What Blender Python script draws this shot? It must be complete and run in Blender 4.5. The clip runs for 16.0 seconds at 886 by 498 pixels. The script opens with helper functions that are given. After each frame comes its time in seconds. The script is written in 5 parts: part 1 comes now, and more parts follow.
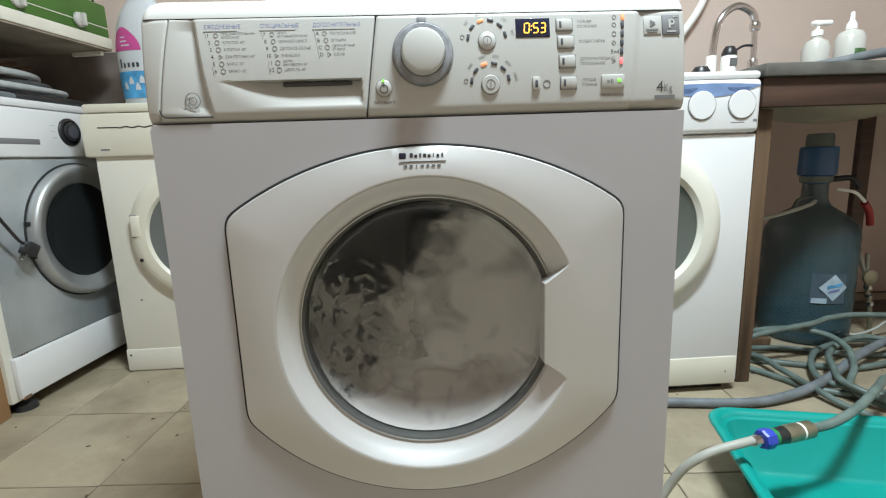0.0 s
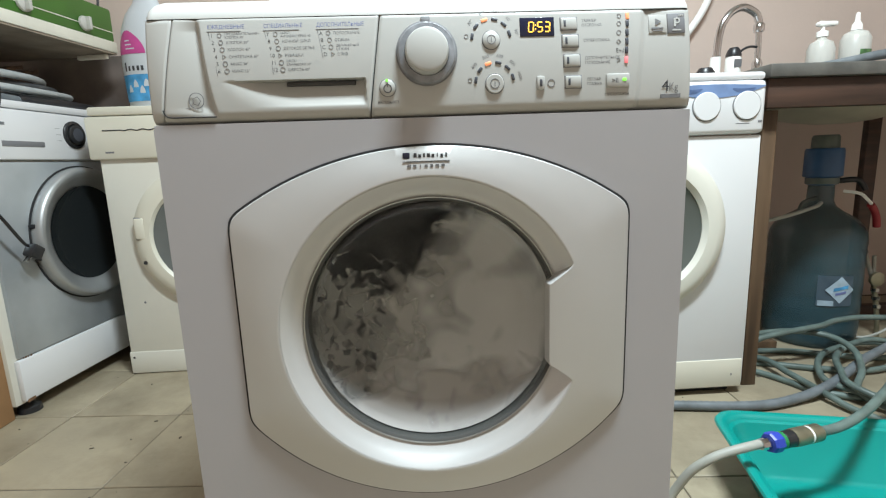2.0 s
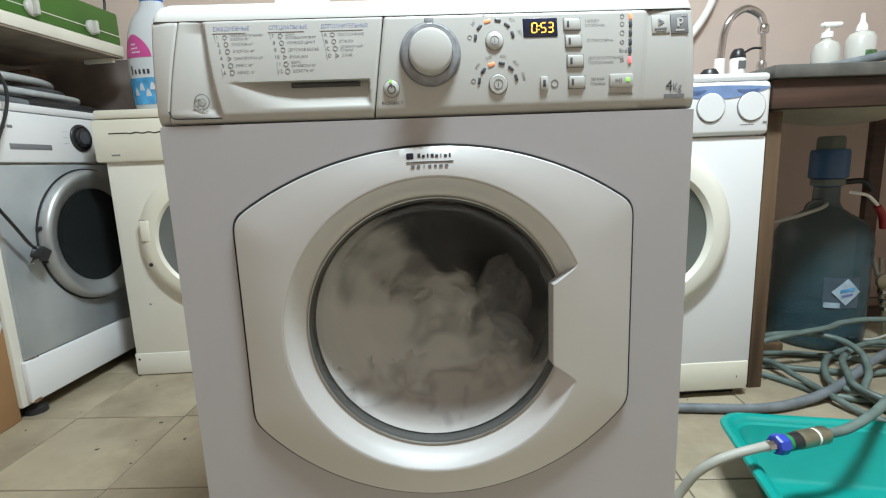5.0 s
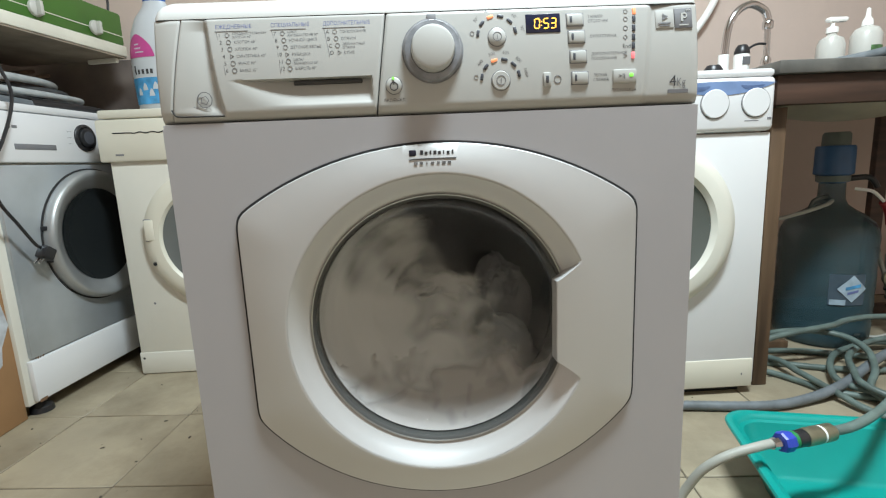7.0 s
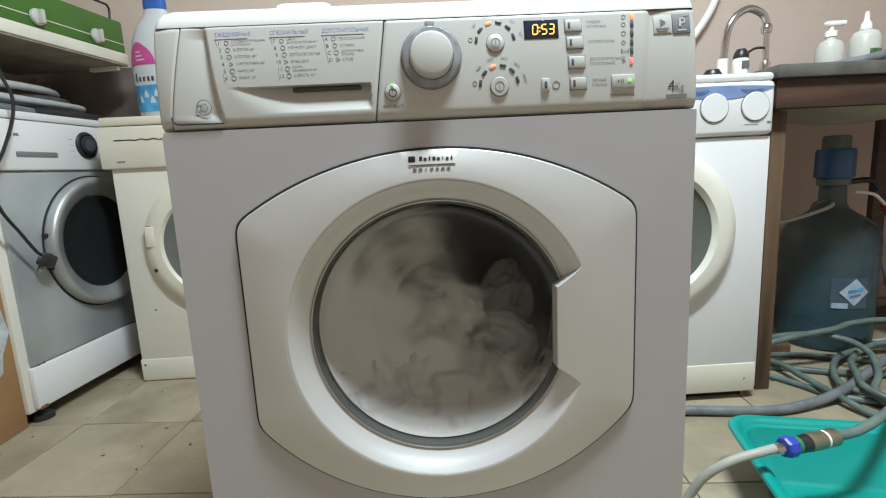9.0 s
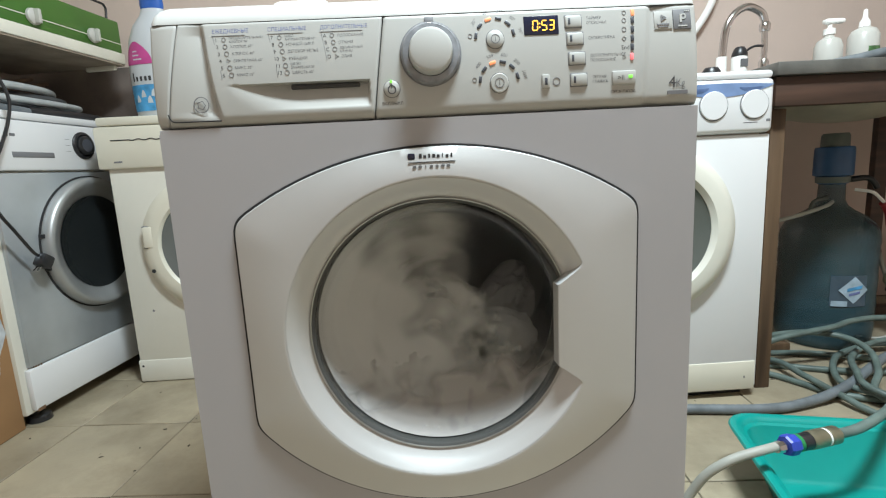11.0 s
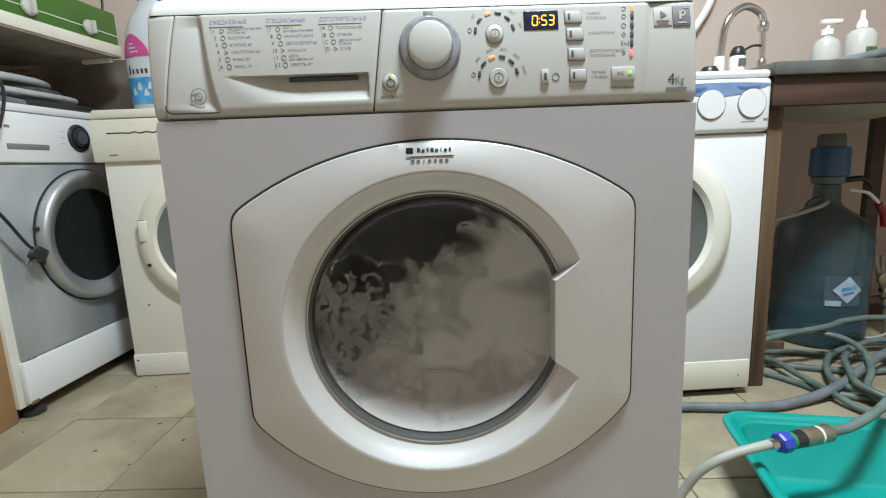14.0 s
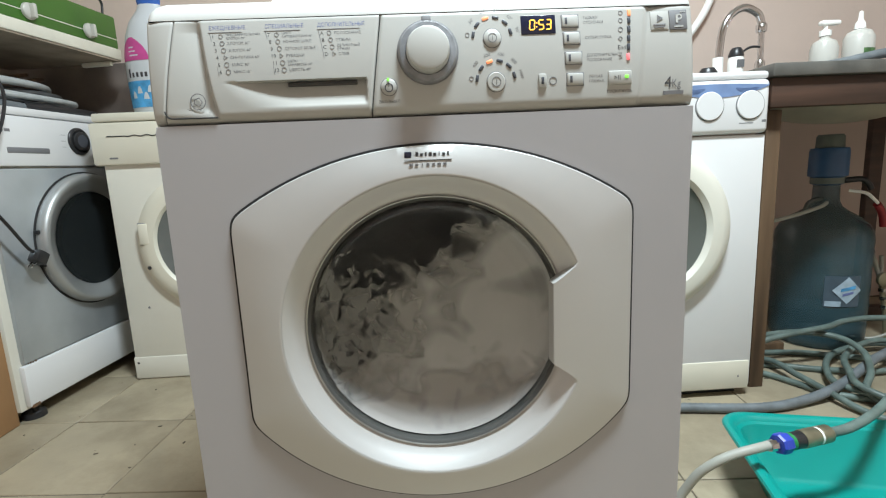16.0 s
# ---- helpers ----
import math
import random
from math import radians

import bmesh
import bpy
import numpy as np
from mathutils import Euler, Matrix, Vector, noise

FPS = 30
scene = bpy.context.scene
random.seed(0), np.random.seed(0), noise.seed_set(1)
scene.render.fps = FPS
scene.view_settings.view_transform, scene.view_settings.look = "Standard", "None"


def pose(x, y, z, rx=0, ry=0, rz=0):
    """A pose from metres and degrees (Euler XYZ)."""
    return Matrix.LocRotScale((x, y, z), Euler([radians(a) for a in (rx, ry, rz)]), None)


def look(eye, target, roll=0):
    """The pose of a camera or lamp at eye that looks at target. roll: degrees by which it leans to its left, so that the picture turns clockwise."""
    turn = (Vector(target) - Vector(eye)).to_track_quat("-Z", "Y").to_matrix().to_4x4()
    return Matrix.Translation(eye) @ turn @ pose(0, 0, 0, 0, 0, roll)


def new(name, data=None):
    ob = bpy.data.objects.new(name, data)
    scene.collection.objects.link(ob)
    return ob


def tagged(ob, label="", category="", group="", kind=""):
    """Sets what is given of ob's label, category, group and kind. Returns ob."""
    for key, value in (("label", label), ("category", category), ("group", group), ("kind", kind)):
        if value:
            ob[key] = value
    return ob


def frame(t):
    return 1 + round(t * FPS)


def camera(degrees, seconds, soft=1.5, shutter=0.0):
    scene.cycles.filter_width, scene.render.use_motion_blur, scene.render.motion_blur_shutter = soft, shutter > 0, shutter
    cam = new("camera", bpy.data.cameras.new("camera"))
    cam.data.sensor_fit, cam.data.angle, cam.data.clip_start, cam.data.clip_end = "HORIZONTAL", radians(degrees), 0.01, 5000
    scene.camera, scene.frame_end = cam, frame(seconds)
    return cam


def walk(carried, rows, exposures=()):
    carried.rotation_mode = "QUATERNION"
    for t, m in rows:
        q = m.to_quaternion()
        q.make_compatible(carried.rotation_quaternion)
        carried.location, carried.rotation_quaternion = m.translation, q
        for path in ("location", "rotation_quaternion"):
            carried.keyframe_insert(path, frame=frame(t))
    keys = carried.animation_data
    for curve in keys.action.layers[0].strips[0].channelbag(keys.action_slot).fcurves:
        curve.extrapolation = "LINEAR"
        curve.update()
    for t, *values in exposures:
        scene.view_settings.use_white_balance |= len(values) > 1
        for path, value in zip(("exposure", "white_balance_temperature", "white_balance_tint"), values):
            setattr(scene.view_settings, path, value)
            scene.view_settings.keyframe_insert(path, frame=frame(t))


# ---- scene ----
cam = camera(85.1, 16.0, 1.2, 0.5)
PATH = [
    (0, (-0.014, -0.555, 0.668), (0.09, 1.407, 0.294), -2.0),
    (0.5, (-0.015, -0.555, 0.666), (0.092, 1.407, 0.294), -2.0),
    (1, (-0.014, -0.555, 0.664), (0.096, 1.407, 0.295), -1.8),
    (1.5, (-0.015, -0.554, 0.665), (0.087, 1.41, 0.299), -1.9),
    (2, (-0.015, -0.552, 0.664), (0.077, 1.413, 0.304), -2.1),
    (2.5, (-0.015, -0.555, 0.663), (0.079, 1.411, 0.306), -2.1),
    (3, (-0.015, -0.556, 0.663), (0.072, 1.411, 0.313), -2.2),
    (3.5, (-0.015, -0.555, 0.664), (0.069, 1.413, 0.318), -2.3),
    (4, (-0.015, -0.555, 0.664), (0.067, 1.414, 0.321), -2.3),
    (6.5, (-0.015, -0.551, 0.656), (0.05, 1.416, 0.299), -2.3),
    (7, (-0.015, -0.553, 0.659), (0.048, 1.415, 0.307), -2.5),
    (7.5, (-0.015, -0.553, 0.661), (0.046, 1.415, 0.314), -2.6),
    (8, (-0.015, -0.553, 0.661), (0.045, 1.417, 0.321), -2.8),
    (8.5, (-0.014, -0.553, 0.661), (0.045, 1.418, 0.326), -2.8),
    (9, (-0.013, -0.552, 0.66), (0.046, 1.419, 0.328), -2.8),
    (11.5, (-0.015, -0.548, 0.657), (0.051, 1.423, 0.325), -3.0),
    (12, (-0.014, -0.549, 0.657), (0.052, 1.422, 0.325), -2.8),
    (12.5, (-0.016, -0.549, 0.656), (0.053, 1.421, 0.321), -2.6),
    (13, (-0.015, -0.55, 0.656), (0.055, 1.421, 0.318), -2.5),
    (13.5, (-0.016, -0.548, 0.655), (0.058, 1.421, 0.314), -2.4),
    (14, (-0.016, -0.548, 0.654), (0.063, 1.421, 0.311), -2.4),
    (14.5, (-0.015, -0.547, 0.654), (0.066, 1.421, 0.306), -2.4),
    (15, (-0.015, -0.548, 0.654), (0.068, 1.42, 0.307), -2.4),
    (15.5, (-0.014, -0.549, 0.656), (0.066, 1.42, 0.314), -2.5),
    (16, (-0.014, -0.55, 0.657), (0.064, 1.42, 0.318), -2.6),
]
walk(cam, [(t, look(eye, target, roll)) for t, eye, target, roll in PATH], ((0, 0.03), (4, 0.03), (7, 0.0), (9, -0.08), (11.5, 0.0), (13, -0.04), (15, 0.06), (16, 0.03)))

# ---- world and lights ----
world = bpy.data.worlds.new("world")
scene.world = world
world.use_nodes = True
world.node_tree.nodes["Background"].inputs[0].default_value = (0.9, 0.95, 1.0, 1)
world.node_tree.nodes["Background"].inputs[1].default_value = 0.02


def area_lamp(name, eye, target, sx, sy, watts, colour):
    data = bpy.data.lights.new(name, "AREA")
    data.shape, data.size, data.size_y, data.energy, data.color = "RECTANGLE", sx, sy, watts, colour
    ob = new(name, data)
    ob.matrix_world = look(eye, target)
    return ob


LAMP = (0.40, -0.28, 2.42)
area_lamp("ceiling_lamp_light", LAMP, (LAMP[0], LAMP[1] + 0.001, 0), 0.60, 0.24, 87, (0.865, 1.0, 1.055))


# ---- materials ----
def mat(name, colour, rough=0.5, metal=0.0, vary=0.06, scale=12.0, bump=0.0, bscale=200.0, stain=0.0, stain_col=(0.3, 0.27, 0.22), emit=0.0, coat=0.0, spec=0.5, each=False):
    m = bpy.data.materials.new(name)
    m.use_nodes = True
    n, l = m.node_tree.nodes, m.node_tree.links
    p = n["Principled BSDF"]
    p.inputs["Roughness"].default_value = rough
    p.inputs["Metallic"].default_value = metal
    p.inputs["Coat Weight"].default_value = coat
    p.inputs["Specular IOR Level"].default_value = spec
    tc = n.new("ShaderNodeTexCoord")
    where = tc.outputs["Object"]
    if each:
        info, far, add = n.new("ShaderNodeObjectInfo"), n.new("ShaderNodeVectorMath"), n.new("ShaderNodeVectorMath")
        far.operation, add.operation = "SCALE", "ADD"
        far.inputs[0].default_value = (37.0, 53.0, 11.0)
        l.new(info.outputs["Random"], far.inputs["Scale"])
        l.new(where, add.inputs[0])
        l.new(far.outputs[0], add.inputs[1])
        where = add.outputs[0]
    src = None
    if vary > 0:
        big = n.new("ShaderNodeTexNoise")
        big.inputs["Scale"].default_value, big.inputs["Detail"].default_value = scale, 6
        l.new(where, big.inputs["Vector"])
        ramp = n.new("ShaderNodeValToRGB")
        c = Vector(colour)
        lo, hi = c * (1 - vary), c * (1 + vary)
        ramp.color_ramp.elements[0].position, ramp.color_ramp.elements[1].position = 0.3, 0.7
        ramp.color_ramp.elements[0].color = (*lo, 1)
        ramp.color_ramp.elements[1].color = (min(1, hi[0]), min(1, hi[1]), min(1, hi[2]), 1)
        l.new(big.outputs["Fac"], ramp.inputs["Fac"])
        src = ramp.outputs["Color"]
        rr = n.new("ShaderNodeMapRange")
        rr.inputs["To Min"].default_value, rr.inputs["To Max"].default_value = max(0.02, rough - 0.08), min(1, rough + 0.08)
        l.new(big.outputs["Fac"], rr.inputs["Value"])
        l.new(rr.outputs["Result"], p.inputs["Roughness"])
    else:
        p.inputs["Base Color"].default_value = (*colour, 1)
    if stain > 0:
        st = n.new("ShaderNodeTexNoise")
        st.inputs["Scale"].default_value, st.inputs["Detail"].default_value, st.inputs["Roughness"].default_value = scale * 0.6, 10, 0.7
        l.new(where, st.inputs["Vector"])
        mr = n.new("ShaderNodeMapRange")
        mr.inputs["From Min"].default_value, mr.inputs["From Max"].default_value = (0.44, 0.72) if each else (0.52, 0.75)
        mr.inputs["To Max"].default_value = stain
        l.new(st.outputs["Fac"], mr.inputs["Value"])
        mix = n.new("ShaderNodeMix")
        mix.data_type = "RGBA"
        mix.inputs["B"].default_value = (0, 0, 0, 1)
        for s in mix.inputs:
            if s.name == "B" and s.type == "RGBA":
                s.default_value = (*stain_col, 1)
            if s.name == "A" and s.type == "RGBA":
                if src:
                    l.new(src, s)
                else:
                    s.default_value = (*colour, 1)
        l.new(mr.outputs["Result"], mix.inputs[0])
        src = [o for o in mix.outputs if o.type == "RGBA"][0]
    if src:
        l.new(src, p.inputs["Base Color"])
    if bump > 0:
        bn = n.new("ShaderNodeTexNoise")
        bn.inputs["Scale"].default_value, bn.inputs["Detail"].default_value = bscale, 4
        l.new(where, bn.inputs["Vector"])
        b = n.new("ShaderNodeBump")
        b.inputs["Strength"].default_value, b.inputs["Distance"].default_value = bump, 0.002
        l.new(bn.outputs["Fac"], b.inputs["Height"])
        l.new(b.outputs["Normal"], p.inputs["Normal"])
    if emit > 0:
        p.inputs["Emission Color"].default_value = (*colour, 1)
        p.inputs["Emission Strength"].default_value = emit
    return m


def glass_mat(name, tint, gloss=0.05, rough=0.02):
    m = bpy.data.materials.new(name)
    m.use_nodes = True
    n, l = m.node_tree.nodes, m.node_tree.links
    n.remove(n["Principled BSDF"])
    tr, gl, mx, fr = n.new("ShaderNodeBsdfTransparent"), n.new("ShaderNodeBsdfGlossy"), n.new("ShaderNodeMixShader"), n.new("ShaderNodeFresnel")
    tr.inputs[0].default_value = (*tint, 1)
    gl.inputs["Roughness"].default_value = rough
    fr.inputs["IOR"].default_value = 1.0 + gloss * 6
    half = n.new("ShaderNodeMath")
    half.operation = "MULTIPLY"
    half.inputs[1].default_value = 0.25
    l.new(fr.outputs[0], half.inputs[0])
    l.new(half.outputs[0], mx.inputs[0])
    l.new(tr.outputs[0], mx.inputs[1])
    l.new(gl.outputs[0], mx.inputs[2])
    l.new(mx.outputs[0], n["Material Output"].inputs["Surface"])
    return m


def suds_mat(name, colour, cover, scale, hole_lo, hole_hi, z_gone, z_full, lean=0.0):
    """Wet suds: a pale skin with small holes, breaking up into strands from z_full to z_gone."""
    m = bpy.data.materials.new(name)
    m.use_nodes = True
    n, l = m.node_tree.nodes, m.node_tree.links
    p = n["Principled BSDF"]
    p.inputs["Base Color"].default_value = (*colour, 1)
    p.inputs["Roughness"].default_value = 0.7
    p.inputs["Specular IOR Level"].default_value = 0.2
    tc, no, big, sep = n.new("ShaderNodeTexCoord"), n.new("ShaderNodeTexNoise"), n.new("ShaderNodeTexNoise"), n.new("ShaderNodeSeparateXYZ")
    no.inputs["Scale"].default_value, no.inputs["Detail"].default_value, no.inputs["Distortion"].default_value = scale, 1.5, 0.6
    big.inputs["Scale"].default_value, big.inputs["Detail"].default_value = scale * 0.25, 3
    for node in (no, big, sep):
        l.new(tc.outputs["Object"], node.inputs["Vector"])

    def calc(op, a, b, clamp=False):
        q = n.new("ShaderNodeMath")
        q.operation, q.use_clamp = op, clamp
        for k, v in enumerate((a, b)):
            if isinstance(v, (int, float)):
                q.inputs[k].default_value = v
            else:
                l.new(v, q.inputs[k])
        return q.outputs[0]

    def ramp(value, a, b, c, d):
        q = n.new("ShaderNodeMapRange")
        q.inputs["From Min"].default_value, q.inputs["From Max"].default_value = a, b
        q.inputs["To Min"].default_value, q.inputs["To Max"].default_value = c, d
        l.new(value, q.inputs["Value"])
        return q.outputs["Result"]

    height = calc("ADD", sep.outputs["Z"], calc("MULTIPLY", sep.outputs["X"], lean))
    height = calc("ADD", height, ramp(big.outputs["Fac"], 0.3, 0.7, -0.018, 0.018))
    edge = ramp(height, z_gone, z_full, -0.32, 0.06)
    skin = ramp(calc("ADD", no.outputs["Fac"], edge), hole_lo, hole_hi, 0.0, cover)
    skin = calc("MULTIPLY", skin, ramp(big.outputs["Fac"], 0.3, 0.7, 0.8, 1.15), True)
    l.new(skin, p.inputs["Alpha"])
    return m


def wood_mat(name, a, b, scale=6.0, rough=0.6, axis=2):
    m = bpy.data.materials.new(name)
    m.use_nodes = True
    n, l = m.node_tree.nodes, m.node_tree.links
    p = n["Principled BSDF"]
    p.inputs["Roughness"].default_value = rough
    tc, mp, no, ramp = n.new("ShaderNodeTexCoord"), n.new("ShaderNodeMapping"), n.new("ShaderNodeTexNoise"), n.new("ShaderNodeValToRGB")
    sc = [scale * 6] * 3
    sc[axis] = scale * 0.5
    mp.inputs["Scale"].default_value = sc
    no.inputs["Scale"].default_value, no.inputs["Detail"].default_value = 1.0, 8
    l.new(tc.outputs["Object"], mp.inputs["Vector"])
    l.new(mp.outputs["Vector"], no.inputs["Vector"])
    l.new(no.outputs["Fac"], ramp.inputs["Fac"])
    ramp.color_ramp.elements[0].position, ramp.color_ramp.elements[1].position = 0.32, 0.68
    ramp.color_ramp.elements[0].color, ramp.color_ramp.elements[1].color = (*a, 1), (*b, 1)
    l.new(ramp.outputs["Color"], p.inputs["Base Color"])
    bu = n.new("ShaderNodeBump")
    bu.inputs["Strength"].default_value, bu.inputs["Distance"].default_value = 0.3, 0.001
    l.new(no.outputs["Fac"], bu.inputs["Height"])
    l.new(bu.outputs["Normal"], p.inputs["Normal"])
    return m


M_SHEET = mat("silver_paint", (0.41, 0.40, 0.415), 0.42, 0.0, 0.03, 3, 0.05, 900)
M_FASCIA = mat("fascia_plastic", (0.465, 0.465, 0.445), 0.40, 0, 0.02, 5, 0.04, 900)
M_LID = mat("lid_plastic", (0.92, 0.92, 0.89), 0.35, 0, 0.02, 4)
M_TOPLID = mat("pale_lid_plastic", (0.56, 0.56, 0.54), 0.42, 0, 0.02, 4)
M_DOOR = mat("silver_door_paint", (0.55, 0.55, 0.545), 0.44, 0.40, 0.03, 4, 0.03, 900)
M_CHROME = mat("satin_metal", (0.42, 0.42, 0.40), 0.32, 0.9, 0.05, 20)
M_GASKET = mat("grey_rubber", (0.06, 0.06, 0.057), 0.7, 0, 0.1, 20)
M_STEEL = mat("drum_steel", (0.15, 0.15, 0.155), 0.5, 0.6, 0.15, 8)
M_SLOT = mat("grey_slot", (0.06, 0.06, 0.06), 0.7, 0, 0)
M_HOLE = mat("dark_gap", (0.022, 0.022, 0.023), 0.8, 0, 0)
M_GLASS = glass_mat("door_glass", (0.93, 0.95, 0.94), 0.045)
M_INK = mat("dark_ink", (0.05, 0.05, 0.055), 0.6, 0, 0)
M_INKG = mat("grey_ink", (0.18, 0.18, 0.19), 0.6, 0, 0)
M_INKL = mat("pale_grey_ink", (0.13, 0.13, 0.135), 0.6, 0, 0)
M_BLUEINK = mat("blue_ink", (0.13, 0.16, 0.34), 0.6, 0, 0)
M_COLLAR = mat("grey_translucent_collar", (0.21, 0.215, 0.23), 0.22, 0, 0.35, 60)
M_NAVY = mat("display_window", (0.018, 0.02, 0.045), 0.12, 0, 0)
M_DIGIT = mat("amber_segments", (1.0, 0.55, 0.06), 0.5, 0, 0, emit=1.6)
M_LEDO = mat("orange_indicator", (1.0, 0.32, 0.14), 0.5, 0, 0, emit=0.55)
M_LEDR = mat("pink_indicator", (1.0, 0.20, 0.22), 0.5, 0, 0, emit=0.6)
M_LEDG = mat("green_indicator", (0.25, 0.9, 0.10), 0.5, 0, 0, emit=0.7)
M_LEDOFF = mat("unlit_indicator", (0.07, 0.075, 0.09), 0.4, 0, 0)
M_WHITE = mat("white_enamel", (0.71, 0.71, 0.715), 0.30, 0, 0.02, 4, stain=0.08)
M_CREAM = mat("cream_enamel", (0.72, 0.70, 0.62), 0.38, 0, 0.03, 5, stain=0.12)
M_CREAMP = mat("cream_plastic", (0.72, 0.69, 0.58), 0.42, 0, 0.03, 6)
M_GREYSHEET = mat("grey_metallic_paint", (0.44, 0.475, 0.505), 0.33, 0.5, 0.22, 3.5, stain=0.25, stain_col=(0.5, 0.5, 0.5))
M_LGDOOR = mat("bright_silver_plastic", (0.43, 0.44, 0.44), 0.42, 0.6, 0.14, 9)
M_BLACKGLASS = mat("dark_door_bowl", (0.016, 0.019, 0.020), 0.2, 0, 0, spec=0.35)
M_PALEBOWL = mat("clouded_door_bowl", (0.13, 0.14, 0.135), 0.18, 0, 0.12, 8)
M_BLACKP = mat("black_plastic", (0.02, 0.02, 0.022), 0.35, 0, 0.1, 20)
M_WALL = mat("pink_beige_wall", (0.64, 0.52, 0.455), 0.85, 0, 0.05, 2.5, 0.25, 60, stain=0.15, stain_col=(0.48, 0.38, 0.32))
M_CEIL = mat("whitewashed_ceiling", (0.75, 0.74, 0.71), 0.9, 0, 0.04, 3)
M_TILE = mat("beige_floor_tile", (0.36, 0.305, 0.215), 0.48, 0, 0.16, 5, 0.2, 120, stain=0.85, stain_col=(0.185, 0.15, 0.10), each=True)
M_GROUT = mat("dirty_grout", (0.11, 0.092, 0.07), 0.9, 0, 0.15, 30)
M_TEAL = mat("teal_plastic", (0.0, 0.27, 0.235), 0.38, 0, 0.06, 9, 0.05, 400)
M_HOSEG = mat("grey_ribbed_hose", (0.15, 0.168, 0.18), 0.5, 0, 0.2, 30)
M_HOSET = mat("grey_green_hose", (0.118, 0.157, 0.142), 0.45, 0, 0.28, 25)
M_HOSEW = mat("pale_grey_hose", (0.37, 0.37, 0.33), 0.5, 0, 0.08, 25)
M_BLUE = mat("blue_plastic", (0.03, 0.06, 0.42), 0.35, 0, 0.08, 30)
M_GREENP = mat("green_plastic", (0.02, 0.22, 0.07), 0.4, 0, 0.08, 30)
M_BRASS = mat("dull_brass", (0.28, 0.26, 0.18), 0.4, 0.7, 0.15, 40)
M_TABLE = wood_mat("dark_stained_wood", (0.028, 0.015, 0.010), (0.085, 0.043, 0.028), 5, 0.55, 0)
M_TOP = mat("worn_grey_worktop", (0.10, 0.095, 0.085), 0.6, 0, 0.3, 14, 0.2, 150, stain=0.4, stain_col=(0.2, 0.17, 0.12))
M_LEG = wood_mat("brown_wood", (0.055, 0.031, 0.017), (0.145, 0.088, 0.048), 5, 0.6, 2)
M_PUMP = mat("blue_pump_plastic", (0.035, 0.10, 0.22), 0.4, 0, 0.08, 20)
M_PUMPTOP = mat("dull_pump_button", (0.13, 0.15, 0.13), 0.5, 0, 0.12, 30)
M_GREEN = mat("green_enamel", (0.055, 0.16, 0.022), 0.35, 0, 0.08, 10, stain=0.3, stain_col=(0.03, 0.08, 0.015))
# grimy shelf underside; the shade beneath the board is part of this brown
M_GRIMESHADE = mat("grimy_shaded_board", (0.30, 0.25, 0.19), 0.8, 0, 0.35, 9, 0.2, 80)
M_SHELF = mat("yellowed_white_board", (0.74, 0.72, 0.62), 0.55, 0, 0.06, 8, stain=0.15)
M_CARD = mat("brown_cardboard", (0.36, 0.20, 0.09), 0.85, 0, 0.08, 9, 0.1, 80)
M_FOIL = mat("torn_silver_label", (0.62, 0.66, 0.72), 0.35, 0.4, 0.25, 30)
M_PLBOT = mat("white_bottle_plastic", (0.55, 0.58, 0.61), 0.35, 0, 0.03, 8)
M_PINK = mat("magenta_label", (0.52, 0.07, 0.27), 0.4, 0, 0.1, 30)
M_LBLUE = mat("blue_label", (0.07, 0.30, 0.56), 0.4, 0, 0.35, 35)
M_STEELT = mat("tap_chrome", (0.62, 0.62, 0.63), 0.15, 1.0, 0.03, 20)
M_CLOTH = mat("wet_grey_cloth", (0.78, 0.79, 0.80), 0.85, 0, 0.06, 16, 0.3, 90)
M_CLOTHB = mat("wet_pale_cloth", (0.88, 0.89, 0.90), 0.85, 0, 0.04, 14, 0.3, 90)
M_CLOTHD = mat("wet_dark_cloth", (0.30, 0.30, 0.305), 0.85, 0, 0.10, 16, 0.3, 90)
M_SUDS = suds_mat("suds_film", (0.62, 0.60, 0.585), 0.37, 78, 0.41, 0.53, 0.080, -0.035, 0.55)
M_HAZE = suds_mat("soapy_haze", (0.44, 0.43, 0.425), 0.15, 30, 0.10, 0.60, 0.105, 0.0, -0.05)
M_SUDSW = suds_mat("thick_suds", (0.50, 0.465, 0.45), 0.78, 24, 0.16, 0.48, -0.062, -0.110, 0.0)
M_SUDSM = suds_mat("moving_suds", (0.61, 0.59, 0.585), 0.86, 17, 0.18, 0.50, 0.026, -0.040, 0.0)
M_SUDST = suds_mat("trailing_suds", (0.66, 0.63, 0.61), 0.50, 30, 0.30, 0.56, 0.105, 0.010, 0.0)


# ---- building helpers ----
def mesh_of(name, bm, material, sharp=40):
    me = bpy.data.meshes.new(name)
    bmesh.ops.recalc_face_normals(bm, faces=bm.faces)
    bm.to_mesh(me)
    bm.free()
    me.materials.append(material)
    for p in me.polygons:
        p.use_smooth = True
    me.set_sharp_from_angle(angle=radians(sharp))
    return me


def part(name, bm, material, parent=None, label="", sharp=40):
    ob = new(name, mesh_of(name, bm, material, sharp))
    ob.parent = parent
    if label:
        tagged(ob, label)
    return ob


def thing(name, label, category, m=None, group="", kind=""):
    ob = new(name)
    ob.empty_display_size = 0.05
    if m is not None:
        ob.matrix_world = m
    return tagged(ob, label, category, group, kind)


def alone(name, bm, material, label, category, group="", kind="", sharp=40):
    return tagged(part(name, bm, material, None, "", sharp), label, category, group, kind)


